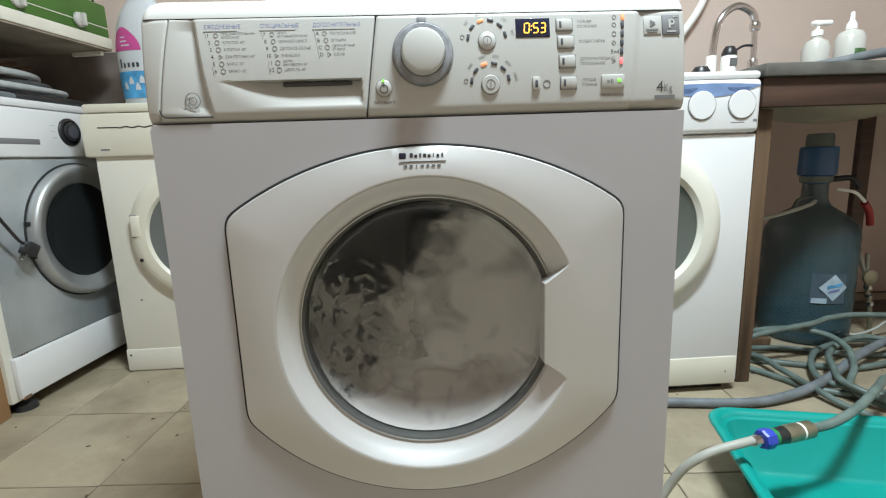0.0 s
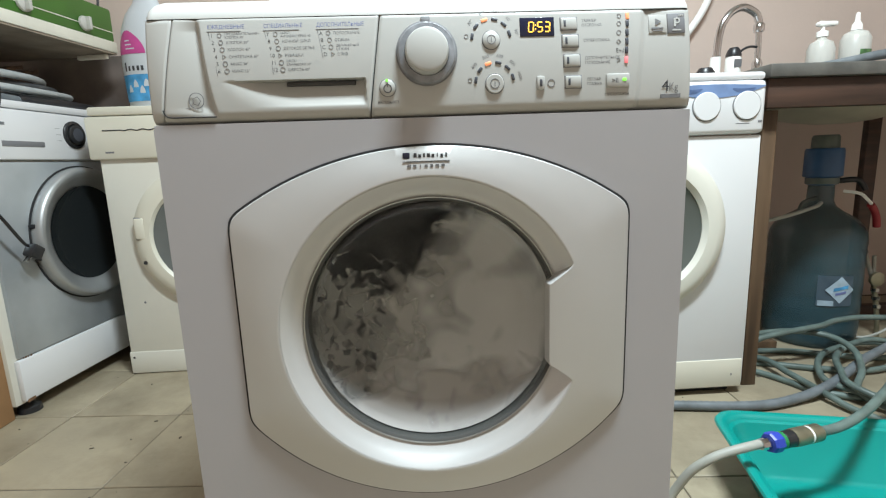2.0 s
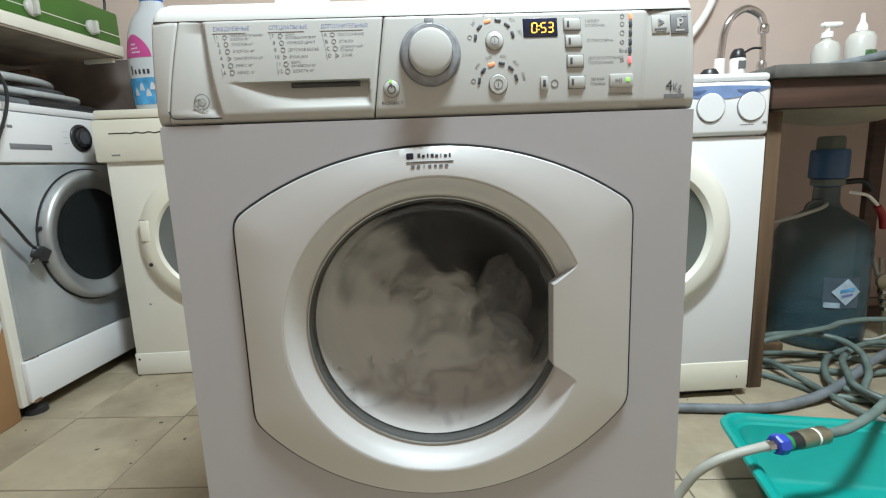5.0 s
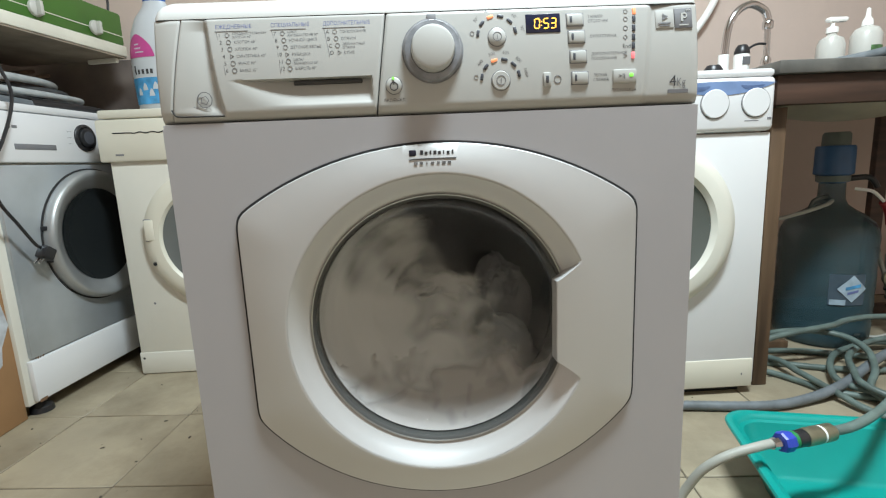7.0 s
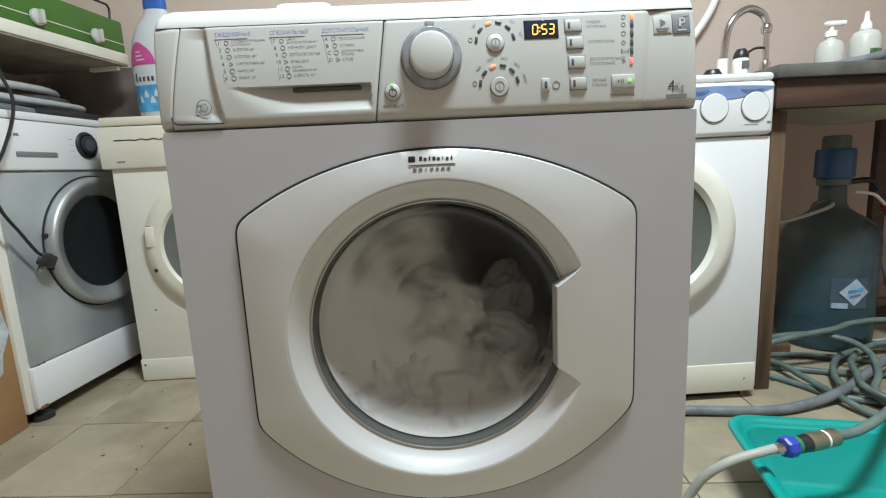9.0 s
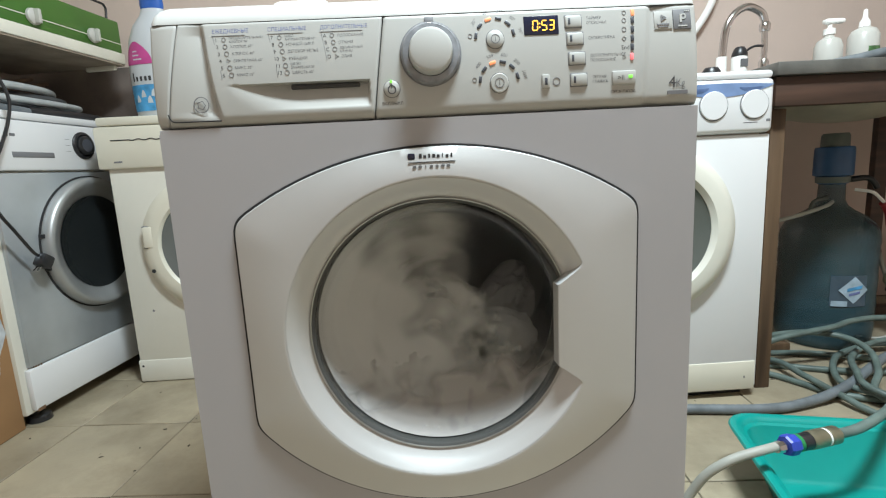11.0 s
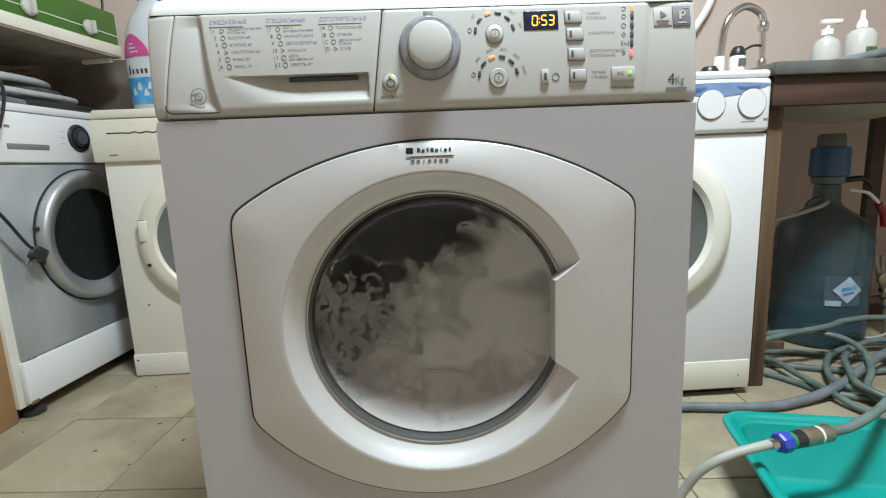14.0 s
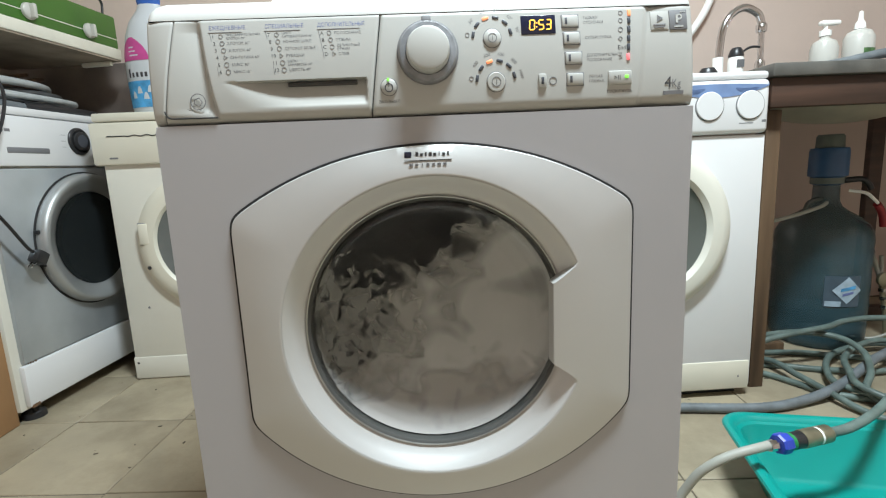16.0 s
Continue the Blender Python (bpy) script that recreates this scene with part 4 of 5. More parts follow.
# ---- the cream machine in the corner ----
def cream_machine():
    wm = thing("washing_machine", "old cream washing machine with a small door grip", "washing machine", pose(-0.990, 1.010, 0))
    P = lambda name, bm, mt, label="", sharp=40, parent=wm: part(name, bm, mt, parent, label, sharp)
    P("body", rbox(0.0, 0.60, 0.003, 0.40, 0.0, 0.712, 0.006), M_CREAM, "cream sheet-metal body with small dents")
    P("plinth", rbox(-0.002, 0.602, 0.0, 0.02, 0.003, 0.078, 0.004), M_CREAM)
    P("control_panel", rbox(-0.022, 0.61, -0.010, 0.06, 0.703, 0.832, 0.008), M_CREAMP, "cream plastic control panel")
    P("worktop", rbox(-0.010, 0.61, -0.008, 0.41, 0.834, 0.860, 0.006), M_CREAMP)
    w = []
    for i in range(40):
        x = 0.03 + 0.0022 * i * 2
        w.append((x, -0.0105, 0.790 + (0.0018 * math.sin(i * 0.75) if i > 12 else 0)))
    P("groove", tube(w, 0.0016, 6, 2), M_HOLE)
    P("marking", rbox(0.030, 0.055, -0.0108, -0.009, 0.722, 0.727, 0), M_INKG)
    cx, cz = 0.295, 0.455
    d = P("door", disc_front(cx, 0.003, cz, [(0.222, 0), (0.222, 0.010), (0.215, 0.018), (0.185, 0.026), (0.165, 0.026), (0.158, 0.018), (0.158, 0)], 96), M_CREAMP, "cream porthole ring")
    part("door_bowl", disc_front(cx, 0.003, cz, [(0.160, 0.016), (0.14, 0.01), (0.08, 0.004), (0, 0.003)], 64), M_PALEBOWL, d, "grey glass bowl")
    part("grip", rbox(cx - 0.208, cx - 0.178, -0.0245, -0.01, cz + 0.0, cz + 0.066, 0.004), M_CREAMP, d)
    part("gap", rbox(cx - 0.2105, cx - 0.1755, -0.0205, -0.012, cz - 0.003, cz + 0.069, 0.004), M_INKG, d)
    part("latch_hole", disc_front(cx - 0.190, -0.016, cz - 0.075, [(0.006, 0), (0.006, 0.005), (0, 0.005)], 16), M_HOLE, d)
    P("dent", disc_front(0.072, 0.003, 0.245, [(0.004, 0), (0.003, 0.0006), (0, 0.0006)], 8), M_INKG)
    P("screw", disc_front(0.012, 0.0, 0.058, [(0.004, 0), (0.003, 0.0006), (0, 0.0006)], 8), M_HOLE)


# ---- the white machine with a blue band ----
def white_machine():
    wm = thing("washing_machine", "white washing machine with a blue band over two round knobs", "washing machine", pose(0.262, 0.647, 0))
    P = lambda name, bm, mt, label="", sharp=40, parent=wm: part(name, bm, mt, parent, label, sharp)
    P("body", rbox(0.0, 0.592, 0.003, 0.45, 0.03, 0.700, 0.004), M_WHITE, "white sheet-metal body")
    P("kick_panel", rbox(0.001, 0.588, 0.0, 0.02, 0.022, 0.103, 0.004), M_CREAMP, "cream kick panel")
    P("control_panel", rbox(0.0, 0.591, -0.008, 0.06, 0.703, 0.832, 0.012, 3), M_WHITE, "white control panel")
    P("worktop", rbox(0.0, 0.590, -0.002, 0.45, 0.832, 0.852, 0.008), M_WHITE)
    P("base_shadow_gap", rbox(0.02, 0.57, 0.03, 0.4, 0.0, 0.03, 0), M_BLACKP)
    loop = []
    n = 32
    for k in range(n + 1):
        u = k / n
        loop.append((0.318 + u * 0.268, 0.8175 + 0.0050 * math.sin(math.pi * u)))
    for k in range(n, -1, -1):
        u = k / n
        dip = 0.027 * max(0.0, math.sin(math.pi * u)) ** 0.75
        loop.append((0.318 + u * 0.268, 0.8172 - dip))
    P("band", outline_plate(loop, -0.0095, -0.004), M_BAND, "blue printed band")
    for x in (0.395, 0.530):
        eye = [(x + 0.030 * math.cos(a), 0.8085 + 0.0055 * math.sin(a) + 0.003 * math.cos(2 * a)) for a in [2 * math.pi * k / 20 for k in range(20)]]
        P("band_print", outline_plate(eye, -0.0099, -0.009), M_BANDD, "darker blue print on the band")
    for x in (0.438, 0.540):
        kn = P("knob", disc_front(x, -0.008, 0.771, [(0.034, 0), (0.034, 0.003), (0.0325, 0.0045), (0, 0.0048)], 40), M_WHITE, "flat white round knob")
        part("ring", disc_front(x, -0.008, 0.771, [(0.0362, -0.001), (0.0362, 0.0012), (0.034, 0.0012)], 40), M_INKG, kn)
    P("marking", rbox(0.515, 0.55, -0.0085, -0.006, 0.727, 0.729, 0), M_INKG)
    P("marking", rbox(0.572, 0.582, -0.0085, -0.006, 0.729, 0.735, 0), M_INKG)
    P("marking", rbox(0.556, 0.559, -0.0006, 0.002, 0.056, 0.062, 0), M_INKG)
    cx, cz = 0.292, 0.468
    d = P("door", disc_front(cx, 0.003, cz, [(0.216, 0), (0.216, 0.010), (0.210, 0.020), (0.185, 0.030), (0.160, 0.030), (0.149, 0.020), (0.147, 0.0)], 96), M_CREAM, "white porthole ring")
    part("door_bowl", disc_front(cx, 0.003, cz, [(0.149, 0.018), (0.140, 0.012), (0.10, 0.006), (0.05, 0.003), (0, 0.003)], 64), M_GREYBOWL, d, "grey glass bowl")


M_RUST = mat("brown_rust", (0.17, 0.095, 0.05), 0.9, 0, 0.4, 80)
M_BANDD = mat("dark_blue_print", (0.09, 0.14, 0.27), 0.4, 0, 0.3, 60)
M_BAND = mat("blue_band", (0.16, 0.24, 0.42), 0.4, 0, 0.15, 25)
M_GREYBOWL = mat("grey_door_bowl", (0.10, 0.11, 0.10), 0.15, 0, 0.1, 6)
side_machine()
cream_machine()
white_machine()


# ---- worktop with sink ----
def work_table():
    t = thing("work_table", "dark wooden worktop on brown posts, with a sink let into it", "table")
    part("tabletop", rbox(0.858, 2.25, 0.64, 1.40, 0.836, 0.868, 0.004), M_TOP, t, "worn dark grey worktop")
    part("apron", rbox(0.866, 2.2, 0.655, 0.689, 0.764, 0.8355, 0.003), M_TABLE, t, "dark-stained front rail")
    part("leg", rbox(0.884, 0.924, 0.690, 0.735, 0.0, 0.7615, 0.003), M_LEG, t, "brown wooden post")
    part("leg", rbox(2.15, 2.2, 0.672, 0.722, 0.0, 0.7615, 0.003), M_LEG, t)
    part("apron", rbox(0.872, 0.90, 0.70, 1.38, 0.762, 0.836, 0.003), M_TABLE, t)
    bm = bmesh.new()
    bmesh.ops.create_uvsphere(bm, u_segments=32, v_segments=16, radius=1)
    for v in bm.verts:
        k = abs(v.co.x) ** 4 + abs(v.co.y) ** 4
        v.co = Vector((1.27 + 0.25 * v.co.x * (1.15 if k < 0.6 else 1), 0.92 + 0.19 * v.co.y, 0.836 + min(0.0, 0.105 * v.co.z)))
    s = part("sink", bm, M_SINK, t, "cream enamel sink bowl seen from below")


M_SINK = mat("cream_sink", (0.36, 0.33, 0.26), 0.5, 0, 0.15, 10, stain=0.4)
work_table()


def tap():
    t = thing("tap", "chrome gooseneck tap with a ribbed spout", "tap")
    x0, y = 0.955, 1.03
    pts = [(x0, y, 0.872), (x0 + 0.002, y, 0.95), (x0 + 0.011, y, 1.04), (x0 + 0.036, y, 1.085), (x0 + 0.077, y, 1.105), (x0 + 0.118, y, 1.090), (x0 + 0.133, y, 1.068), (x0 + 0.137, y, 1.045)]
    part("neck", tube(pts, 0.0115, 14, 8), M_STEELT, t)
    part("base", turned([(0, 0.85), (0.022, 0.85), (0.022, 0.875), (0.016, 0.888), (0.016, 0.957), (0, 0.957)], 24, pose(x0, y, 0)), M_LID, t)
    part("joint", turned([(0, 0), (0.014, 0), (0.016, 0.006), (0.016, 0.022), (0.011, 0.028), (0, 0.028)], 24, pose(x0 + 0.137, y, 1.030)), M_STEELT, t)
    part("ribbed_spout", tube([(x0 + 0.137, y, 1.035), (x0 + 0.139, y, 0.985), (x0 + 0.139, y, 0.940)], 0.0090, 14, 8, 0.0006, 0.007), M_STEELT, t)
    part("nozzle", turned([(0, 0), (0.015, 0), (0.015, 0.02), (0.01, 0.03), (0, 0.03)], 24, pose(x0 + 0.139, y, 0.918)), M_STEELT, t)


tap()


def soap_pump(x, y, z, s, label, nozzle=True):
    t = thing("soap_bottle", label, "bottle", pose(x, y, z))
    part("bottle", turned([(0, 0), (0.036 * s, 0), (0.038 * s, 0.006), (0.037 * s, 0.075 * s), (0.030 * s, 0.095 * s), (0.014 * s, 0.104 * s), (0.013 * s, 0.112 * s), (0, 0.112 * s)], 32), M_MILKY, t)
    part("collar", turned([(0, 0.112 * s), (0.016 * s, 0.112 * s), (0.016 * s, 0.128 * s), (0.006 * s, 0.132 * s), (0.006 * s, 0.146 * s), (0, 0.146 * s)], 24), M_LID, t)
    bm = rbox(-0.018 * s, 0.042 * s, -0.011 * s, 0.011 * s, 0.144 * s, 0.158 * s, 0.005 * s)
    part("pump_head", bm, M_LID, t)
    return t


M_MILKY = mat("milky_plastic", (0.54, 0.53, 0.49), 0.3, 0, 0.03, 10)
soap_pump(1.162, 0.86, 0.870, 0.92, "white plastic soap pump bottle on the worktop")


def spray_bottle():
    t = thing("lotion_bottle", "white plastic bottle with a cone cap and a green label", "bottle", pose(1.264, 0.86, 0.870) @ Matrix.Diagonal((0.82, 0.82, 0.95, 1)))
    part("bottle", turned([(0, 0), (0.044, 0), (0.046, 0.006), (0.045, 0.10), (0.034, 0.118), (0.014, 0.126), (0, 0.126)], 32), M_MILKY, t)
    part("cap", turned([(0, 0.126), (0.017, 0.126), (0.015, 0.142), (0.008, 0.152), (0.006, 0.175), (0, 0.178)], 24), M_LID, t)
    lb = bmesh.new()
    lb = turned([(0.0464, 0.03), (0.0464, 0.065)], 48)
    bmesh.ops.delete(lb, geom=[v for v in lb.verts if v.co.y > -0.020 or v.co.x < -0.02], context="VERTS")
    part("label", lb, M_GREENLBL, t, "green and dark label")


M_GREENLBL = mat("green_label", (0.10, 0.22, 0.08), 0.5, 0, 0.6, 40)
spray_bottle()


def small_bottle():
    t = thing("small_bottle", "small white bottle with a black cap behind the machine", "bottle", pose(0.962, 0.95, 0.852))
    part("bottle", turned([(0, 0), (0.021, 0), (0.022, 0.004), (0.022, 0.084), (0.020, 0.090), (0, 0.090)], 28), M_LID, t)
    part("cap", turned([(0, 0.090), (0.0215, 0.090), (0.0215, 0.097), (0.017, 0.110), (0.012, 0.117), (0, 0.118)], 28), M_BLACKP, t, "black cap")
    part("label", rbox(-0.010, 0.012, -0.0232, -0.021, 0.058, 0.080, 0), M_INKL, t)
    part("tube", tube([(0.015, 0.0, 0.102), (0.032, 0.0, 0.113), (0.050, 0.0, 0.119), (0.072, 0.0, 0.118)], 0.0035, 8), M_BLACKP, t)
    rack = thing("soap_dish", "white plastic soap dish on the machine", "dish", pose(0.93, 0.90, 0.852))
    part("dish", rbox(-0.03, 0.17, -0.03, 0.03, 0.0, 0.016, 0.006), M_LID, rack)
    alone("plug_stopper", turned([(0, 0.852), (0.024, 0.852), (0.024, 0.872), (0.016, 0.884), (0, 0.886)], 20, pose(0.775, 0.78, 0)), M_BLACKP, "small black rubber stopper on the white machine", "stopper")


small_bottle()
alone("pipe", tube([(0.93, 1.43, 0.86), (0.96, 1.43, 0.98), (1.06, 1.43, 1.10), (1.16, 1.43, 1.26), (1.20, 1.43, 1.5), (1.2, 1.43, 2.3)], 0.014, 12), M_LID, "white plastic water pipe running up the wall", "pipe")
alone("folded_hose", tube([(1.12, 0.80, 0.882), (1.19, 0.785, 0.893), (1.28, 0.78, 0.908), (1.45, 0.80, 0.922), (1.65, 0.84, 0.90), (1.8, 0.86, 0.884)], 0.013, 12), M_HOSEG, "grey hose end lying on the worktop", "hose")


# ---- water bottle under the worktop ----
def water_bottle():
    b = thing("water_bottle", "large blue-green water bottle with a blue hand pump, under the worktop", "water bottle", pose(1.345, 1.02, 0) @ Matrix.Diagonal((0.94, 0.94, 1.04, 1)))
    prof = [(0, 0.004), (0.125, 0.0), (0.140, 0.012), (0.145, 0.03)]
    for z in (0.07, 0.15, 0.23, 0.30):
        prof += [(0.147, z), (0.1455, z + 0.012), (0.1455, z + 0.022), (0.147, z + 0.034)]
    prof += [(0.147, 0.345), (0.143, 0.368), (0.130, 0.392), (0.105, 0.414), (0.072, 0.432), (0.050, 0.448), (0.041, 0.466), (0.038, 0.54)]
    part("bottle", turned(prof, 56), M_BOTTLED, b, "dark translucent blue-green plastic")
    p = part("pump", turned([(0.034, 0.515), (0.048, 0.520), (0.049, 0.541), (0.059, 0.545), (0.058, 0.625), (0.055, 0.633), (0.040, 0.634), (0, 0.634)], 40), M_PUMP, b, "blue plastic hand pump")
    part("pump_top", turned([(0.042, 0.632), (0.041, 0.668), (0.036, 0.675), (0, 0.675)], 32), M_PUMPTOP, p, "dull grey-green pump button")
    part("pump_collar", turned([(0.0495, 0.521), (0.0505, 0.540), (0.048, 0.541)], 40), M_PUMPTOP, p, "dull beige collar")
    part("spout", tube([(0.04, -0.03, 0.530), (0.08, -0.05, 0.533), (0.098, -0.06, 0.518), (0.106, -0.065, 0.500)], 0.009, 10), M_BLACKP, p)
    # printed label, a plain diamond on a pale panel
    lb = thing_label(b)
    hs = part("carry_handle", tube([(-0.03, -0.02, 0.475), (-0.085, -0.03, 0.465), (-0.105, -0.035, 0.43)], 0.007, 8), M_GREYBOWL, b)


def thing_label(b):
    def curved(loop, r, name, mt):
        bm = bmesh.new()
        def on(u, z, lift=0.0):
            return bm.verts.new(((r + lift) * math.sin(u / r), -(r + lift) * math.cos(u / r), z))
        ring = []
        for (u0, z0), (u1, z1) in zip(loop, loop[1:] + loop[:1]):
            ring += [on(u0 + (u1 - u0) * k / 6, z0 + (z1 - z0) * k / 6) for k in range(6)]
        mid = on(sum(u for u, z in loop) / len(loop), sum(z for u, z in loop) / len(loop), 0.0008)
        for k in range(len(ring)):
            bm.faces.new((ring[k], ring[(k + 1) % len(ring)], mid))
        return part(name, bm, mt, b)
    turn = -0.034
    panel = curved([(turn - 0.055, 0.148), (turn + 0.0, 0.148), (turn + 0.055, 0.148), (turn + 0.055, 0.245), (turn, 0.245), (turn - 0.055, 0.245)], 0.1492, "label", M_LBLPANEL)
    curved([(turn + 0.012, 0.158), (turn + 0.058, 0.200), (turn + 0.012, 0.243), (turn - 0.034, 0.200)], 0.1515, "label_diamond", M_LBLPALE)
    curved([(turn - 0.010, 0.196), (turn + 0.036, 0.206), (turn + 0.036, 0.216), (turn - 0.010, 0.206)], 0.1530, "label_mark", M_LBLUE)
    curved([(turn - 0.004, 0.182), (turn + 0.030, 0.190), (turn + 0.030, 0.198), (turn - 0.004, 0.190)], 0.1530, "label_mark", M_BLUEINK)
    curved([(turn - 0.052, 0.149), (turn - 0.006, 0.149), (turn - 0.006, 0.166), (turn - 0.052, 0.166)], 0.1515, "label_mark", M_LBLPALE)


def bottle_plastic():
    m = bpy.data.materials.new("dark_bottle_plastic")
    m.use_nodes = True
    n, l = m.node_tree.nodes, m.node_tree.links
    p = n["Principled BSDF"]
    p.inputs["Base Color"].default_value = (0.045, 0.095, 0.115, 1)
    p.inputs["Roughness"].default_value = 0.22
    tc, no, mr = n.new("ShaderNodeTexCoord"), n.new("ShaderNodeTexNoise"), n.new("ShaderNodeMapRange")
    no.inputs["Scale"].default_value = 6
    l.new(tc.outputs["Object"], no.inputs["Vector"])
    mr.inputs["To Min"].default_value, mr.inputs["To Max"].default_value = 0.6, 0.8
    l.new(no.outputs["Fac"], mr.inputs["Value"])
    l.new(mr.outputs["Result"], p.inputs["Alpha"])
    return m


M_BOTTLED = bottle_plastic()
M_LBLPALE = mat("pale_blue_print", (0.34, 0.44, 0.52), 0.5, 0, 0.2, 40)
M_LBLPANEL = mat("clear_blue_label", (0.055, 0.085, 0.115), 0.35, 0, 0.1, 30)
M_RED = mat("red_grip", (0.30, 0.022, 0.028), 0.45, 0, 0.1, 20)
water_bottle()
alone("red_handled_pliers", tube([(1.44, 0.93, 0.475), (1.46, 0.935, 0.455), (1.475, 0.94, 0.430), (1.485, 0.945, 0.400)], 0.011, 10), M_RED, "red plastic-gripped handle beside the water bottle", "tool")
valve = thing("water_valve", "old brass valve with a round dial on thin pipes", "valve")
part("dial", turned([(0, 0), (0.023, 0), (0.025, 0.004), (0.025, 0.012), (0.020, 0.015), (0, 0.016)], 28, pose(1.532, 0.975, 0.213, 90)), M_BRASS, valve, "round dull brass dial")
part("pipe", tube([(1.534, 0.985, 0.210), (1.515, 0.985, 0.255), (1.495, 0.985, 0.305)], 0.007, 10), M_HOSEW, valve)
part("cap", tube([(1.496, 0.985, 0.303), (1.489, 0.985, 0.320)], 0.009, 10, 2), M_BLACKP, valve)
part("pipe", tube([(1.536, 0.985, 0.215), (1.534, 0.985, 0.255), (1.530, 0.985, 0.292)], 0.006, 10), M_HOSEW, valve)
part("pipe", tube([(1.536, 0.985, 0.21), (1.550, 0.985, 0.15), (1.562, 0.985, 0.10), (1.572, 0.985, 0.035), (1.575, 0.985, 0.0)], 0.008, 10), M_BRASS, valve)
for z in (0.165, 0.135, 0.105):
    part("nut", turned([(0, 0), (0.012, 0), (0.012, 0.012), (0, 0.012)], 6, pose(1.560 - (z - 0.105) * 0.22, 0.985, z)), M_STEELT, valve)
alone("thin_cable", tube([(1.46, 1.0, 0.006), (1.50, 0.96, 0.010), (1.555, 0.95, 0.030), (1.60, 0.95, 0.055), (1.66, 0.98, 0.02), (1.74, 1.0, 0.006)], 0.0045, 8), M_HOSEW, "thin pale cable curled on the floor by the valve", "cable")
alone("white_cable", tube([(1.37, 0.96, 0.520), (1.40, 0.93, 0.512), (1.43, 0.93, 0.490), (1.445, 0.93, 0.475)], 0.005, 8), M_LID, "short white cable end beside the water bottle", "cable")
alone("cloth_strap", tube([(0.95, 0.90, 0.42), (1.12, 0.90, 0.450), (1.24, 0.92, 0.475), (1.29, 0.95, 0.485)], 0.006, 8), M_HOSEW, "beige strap tied to the bottle's neck", "strap")
alone("dark_board", rbox(1.565, 1.615, 1.10, 1.125, 0.0, 0.83, 0.004), M_TABLE, "dark wooden board standing under the worktop", "board")
alone("wood_block", rbox(1.105, 1.170, 0.93, 0.985, 0.0, 0.026, 0.003), M_LEG, "small brown wooden block on the floor", "block")
alone("floor_batten", rbox(1.35, 2.2, 1.16, 1.20, 0.0, 0.05, 0.004), M_TABLE, "dark wooden batten lying on the floor", "batten")


# ---- hoses on the floor ----
def hose(name, pts, r, mt, label, ribs=0.0):
    return alone(name, tube(pts, r, 12, 10, ribs), mt, label, "hose", "hoses on the floor")


hose("drain_hose", [(0.30, 0.60, 0.014), (0.50, 0.59, 0.014), (0.62, 0.583, 0.014), (0.826, 0.556, 0.014), (0.96, 0.575, 0.018), (1.09, 0.615, 0.035), (1.30, 0.725, 0.055), (1.6, 0.86, 0.05), (1.9, 0.9, 0.03)], 0.0122, M_HOSEG, "grey ribbed drain hose lying across the floor", 0.0005)
COILED = "grey-green garden hose in loose coils"
hose("garden_hose", [(0.90, 0.84, 0.040), (0.96, 0.82, 0.085), (1.03, 0.825, 0.100), (1.143, 0.828, 0.100), (1.212, 0.775, 0.098), (1.216, 0.698, 0.085), (1.173, 0.624, 0.060), (1.115, 0.565, 0.030), (1.16, 0.48, 0.012), (1.3, 0.43, 0.010), (1.6, 0.42, 0.010)], 0.0088, M_HOSET, COILED)
hose("garden_hose", [(0.92, 0.79, 0.060), (1.00, 0.785, 0.100), (1.10, 0.785, 0.118), (1.20, 0.80, 0.124), (1.29, 0.835, 0.126), (1.43, 0.84, 0.125), (1.9, 0.85, 0.08)], 0.0088, M_HOSET, COILED)
hose("garden_hose", [(0.92, 0.88, 0.012), (1.015, 0.797, 0.030), (1.022, 0.695, 0.030), (1.03, 0.60, 0.026), (1.06, 0.49, 0.012), (1.16, 0.38, 0.010), (1.4, 0.34, 0.010)], 0.0088, M_HOSET, COILED)
hose("garden_hose", [(0.92, 0.80, 0.010), (0.976, 0.742, 0.010), (1.012, 0.681, 0.010), (1.05, 0.61, 0.011), (1.16, 0.56, 0.012), (1.32, 0.60, 0.012), (1.5, 0.70, 0.012)], 0.0088, M_HOSET, COILED)
hose("garden_hose", [(0.95, 0.83, 0.010), (1.063, 0.79, 0.010), (1.126, 0.759, 0.011), (1.217, 0.726, 0.012), (1.30, 0.715, 0.012), (1.5, 0.76, 0.012)], 0.0088, M_HOSET, COILED)
hose("garden_hose", [(1.30, 0.47, 0.030), (1.16, 0.52, 0.030), (1.085, 0.615, 0.030), (1.12, 0.703, 0.031), (1.205, 0.792, 0.031), (1.305, 0.844, 0.030), (1.42, 0.87, 0.030), (1.6, 0.86, 0.012)], 0.0088, M_HOSET, COILED)
hose("garden_hose", [(1.30, 0.44, 0.012), (1.16, 0.47, 0.030), (1.09, 0.56, 0.050), (1.136, 0.65, 0.052), (1.20, 0.735, 0.052), (1.29, 0.785, 0.065), (1.40, 0.80, 0.066), (1.55, 0.74, 0.03), (1.7, 0.7, 0.012)], 0.0088, M_HOSET, COILED)
hose("garden_hose", [(0.93, 0.91, 0.010), (1.05, 0.90, 0.010), (1.18, 0.88, 0.010), (1.30, 0.82, 0.012), (1.42, 0.79, 0.012), (1.6, 0.80, 0.010)], 0.0088, M_HOSET, COILED)


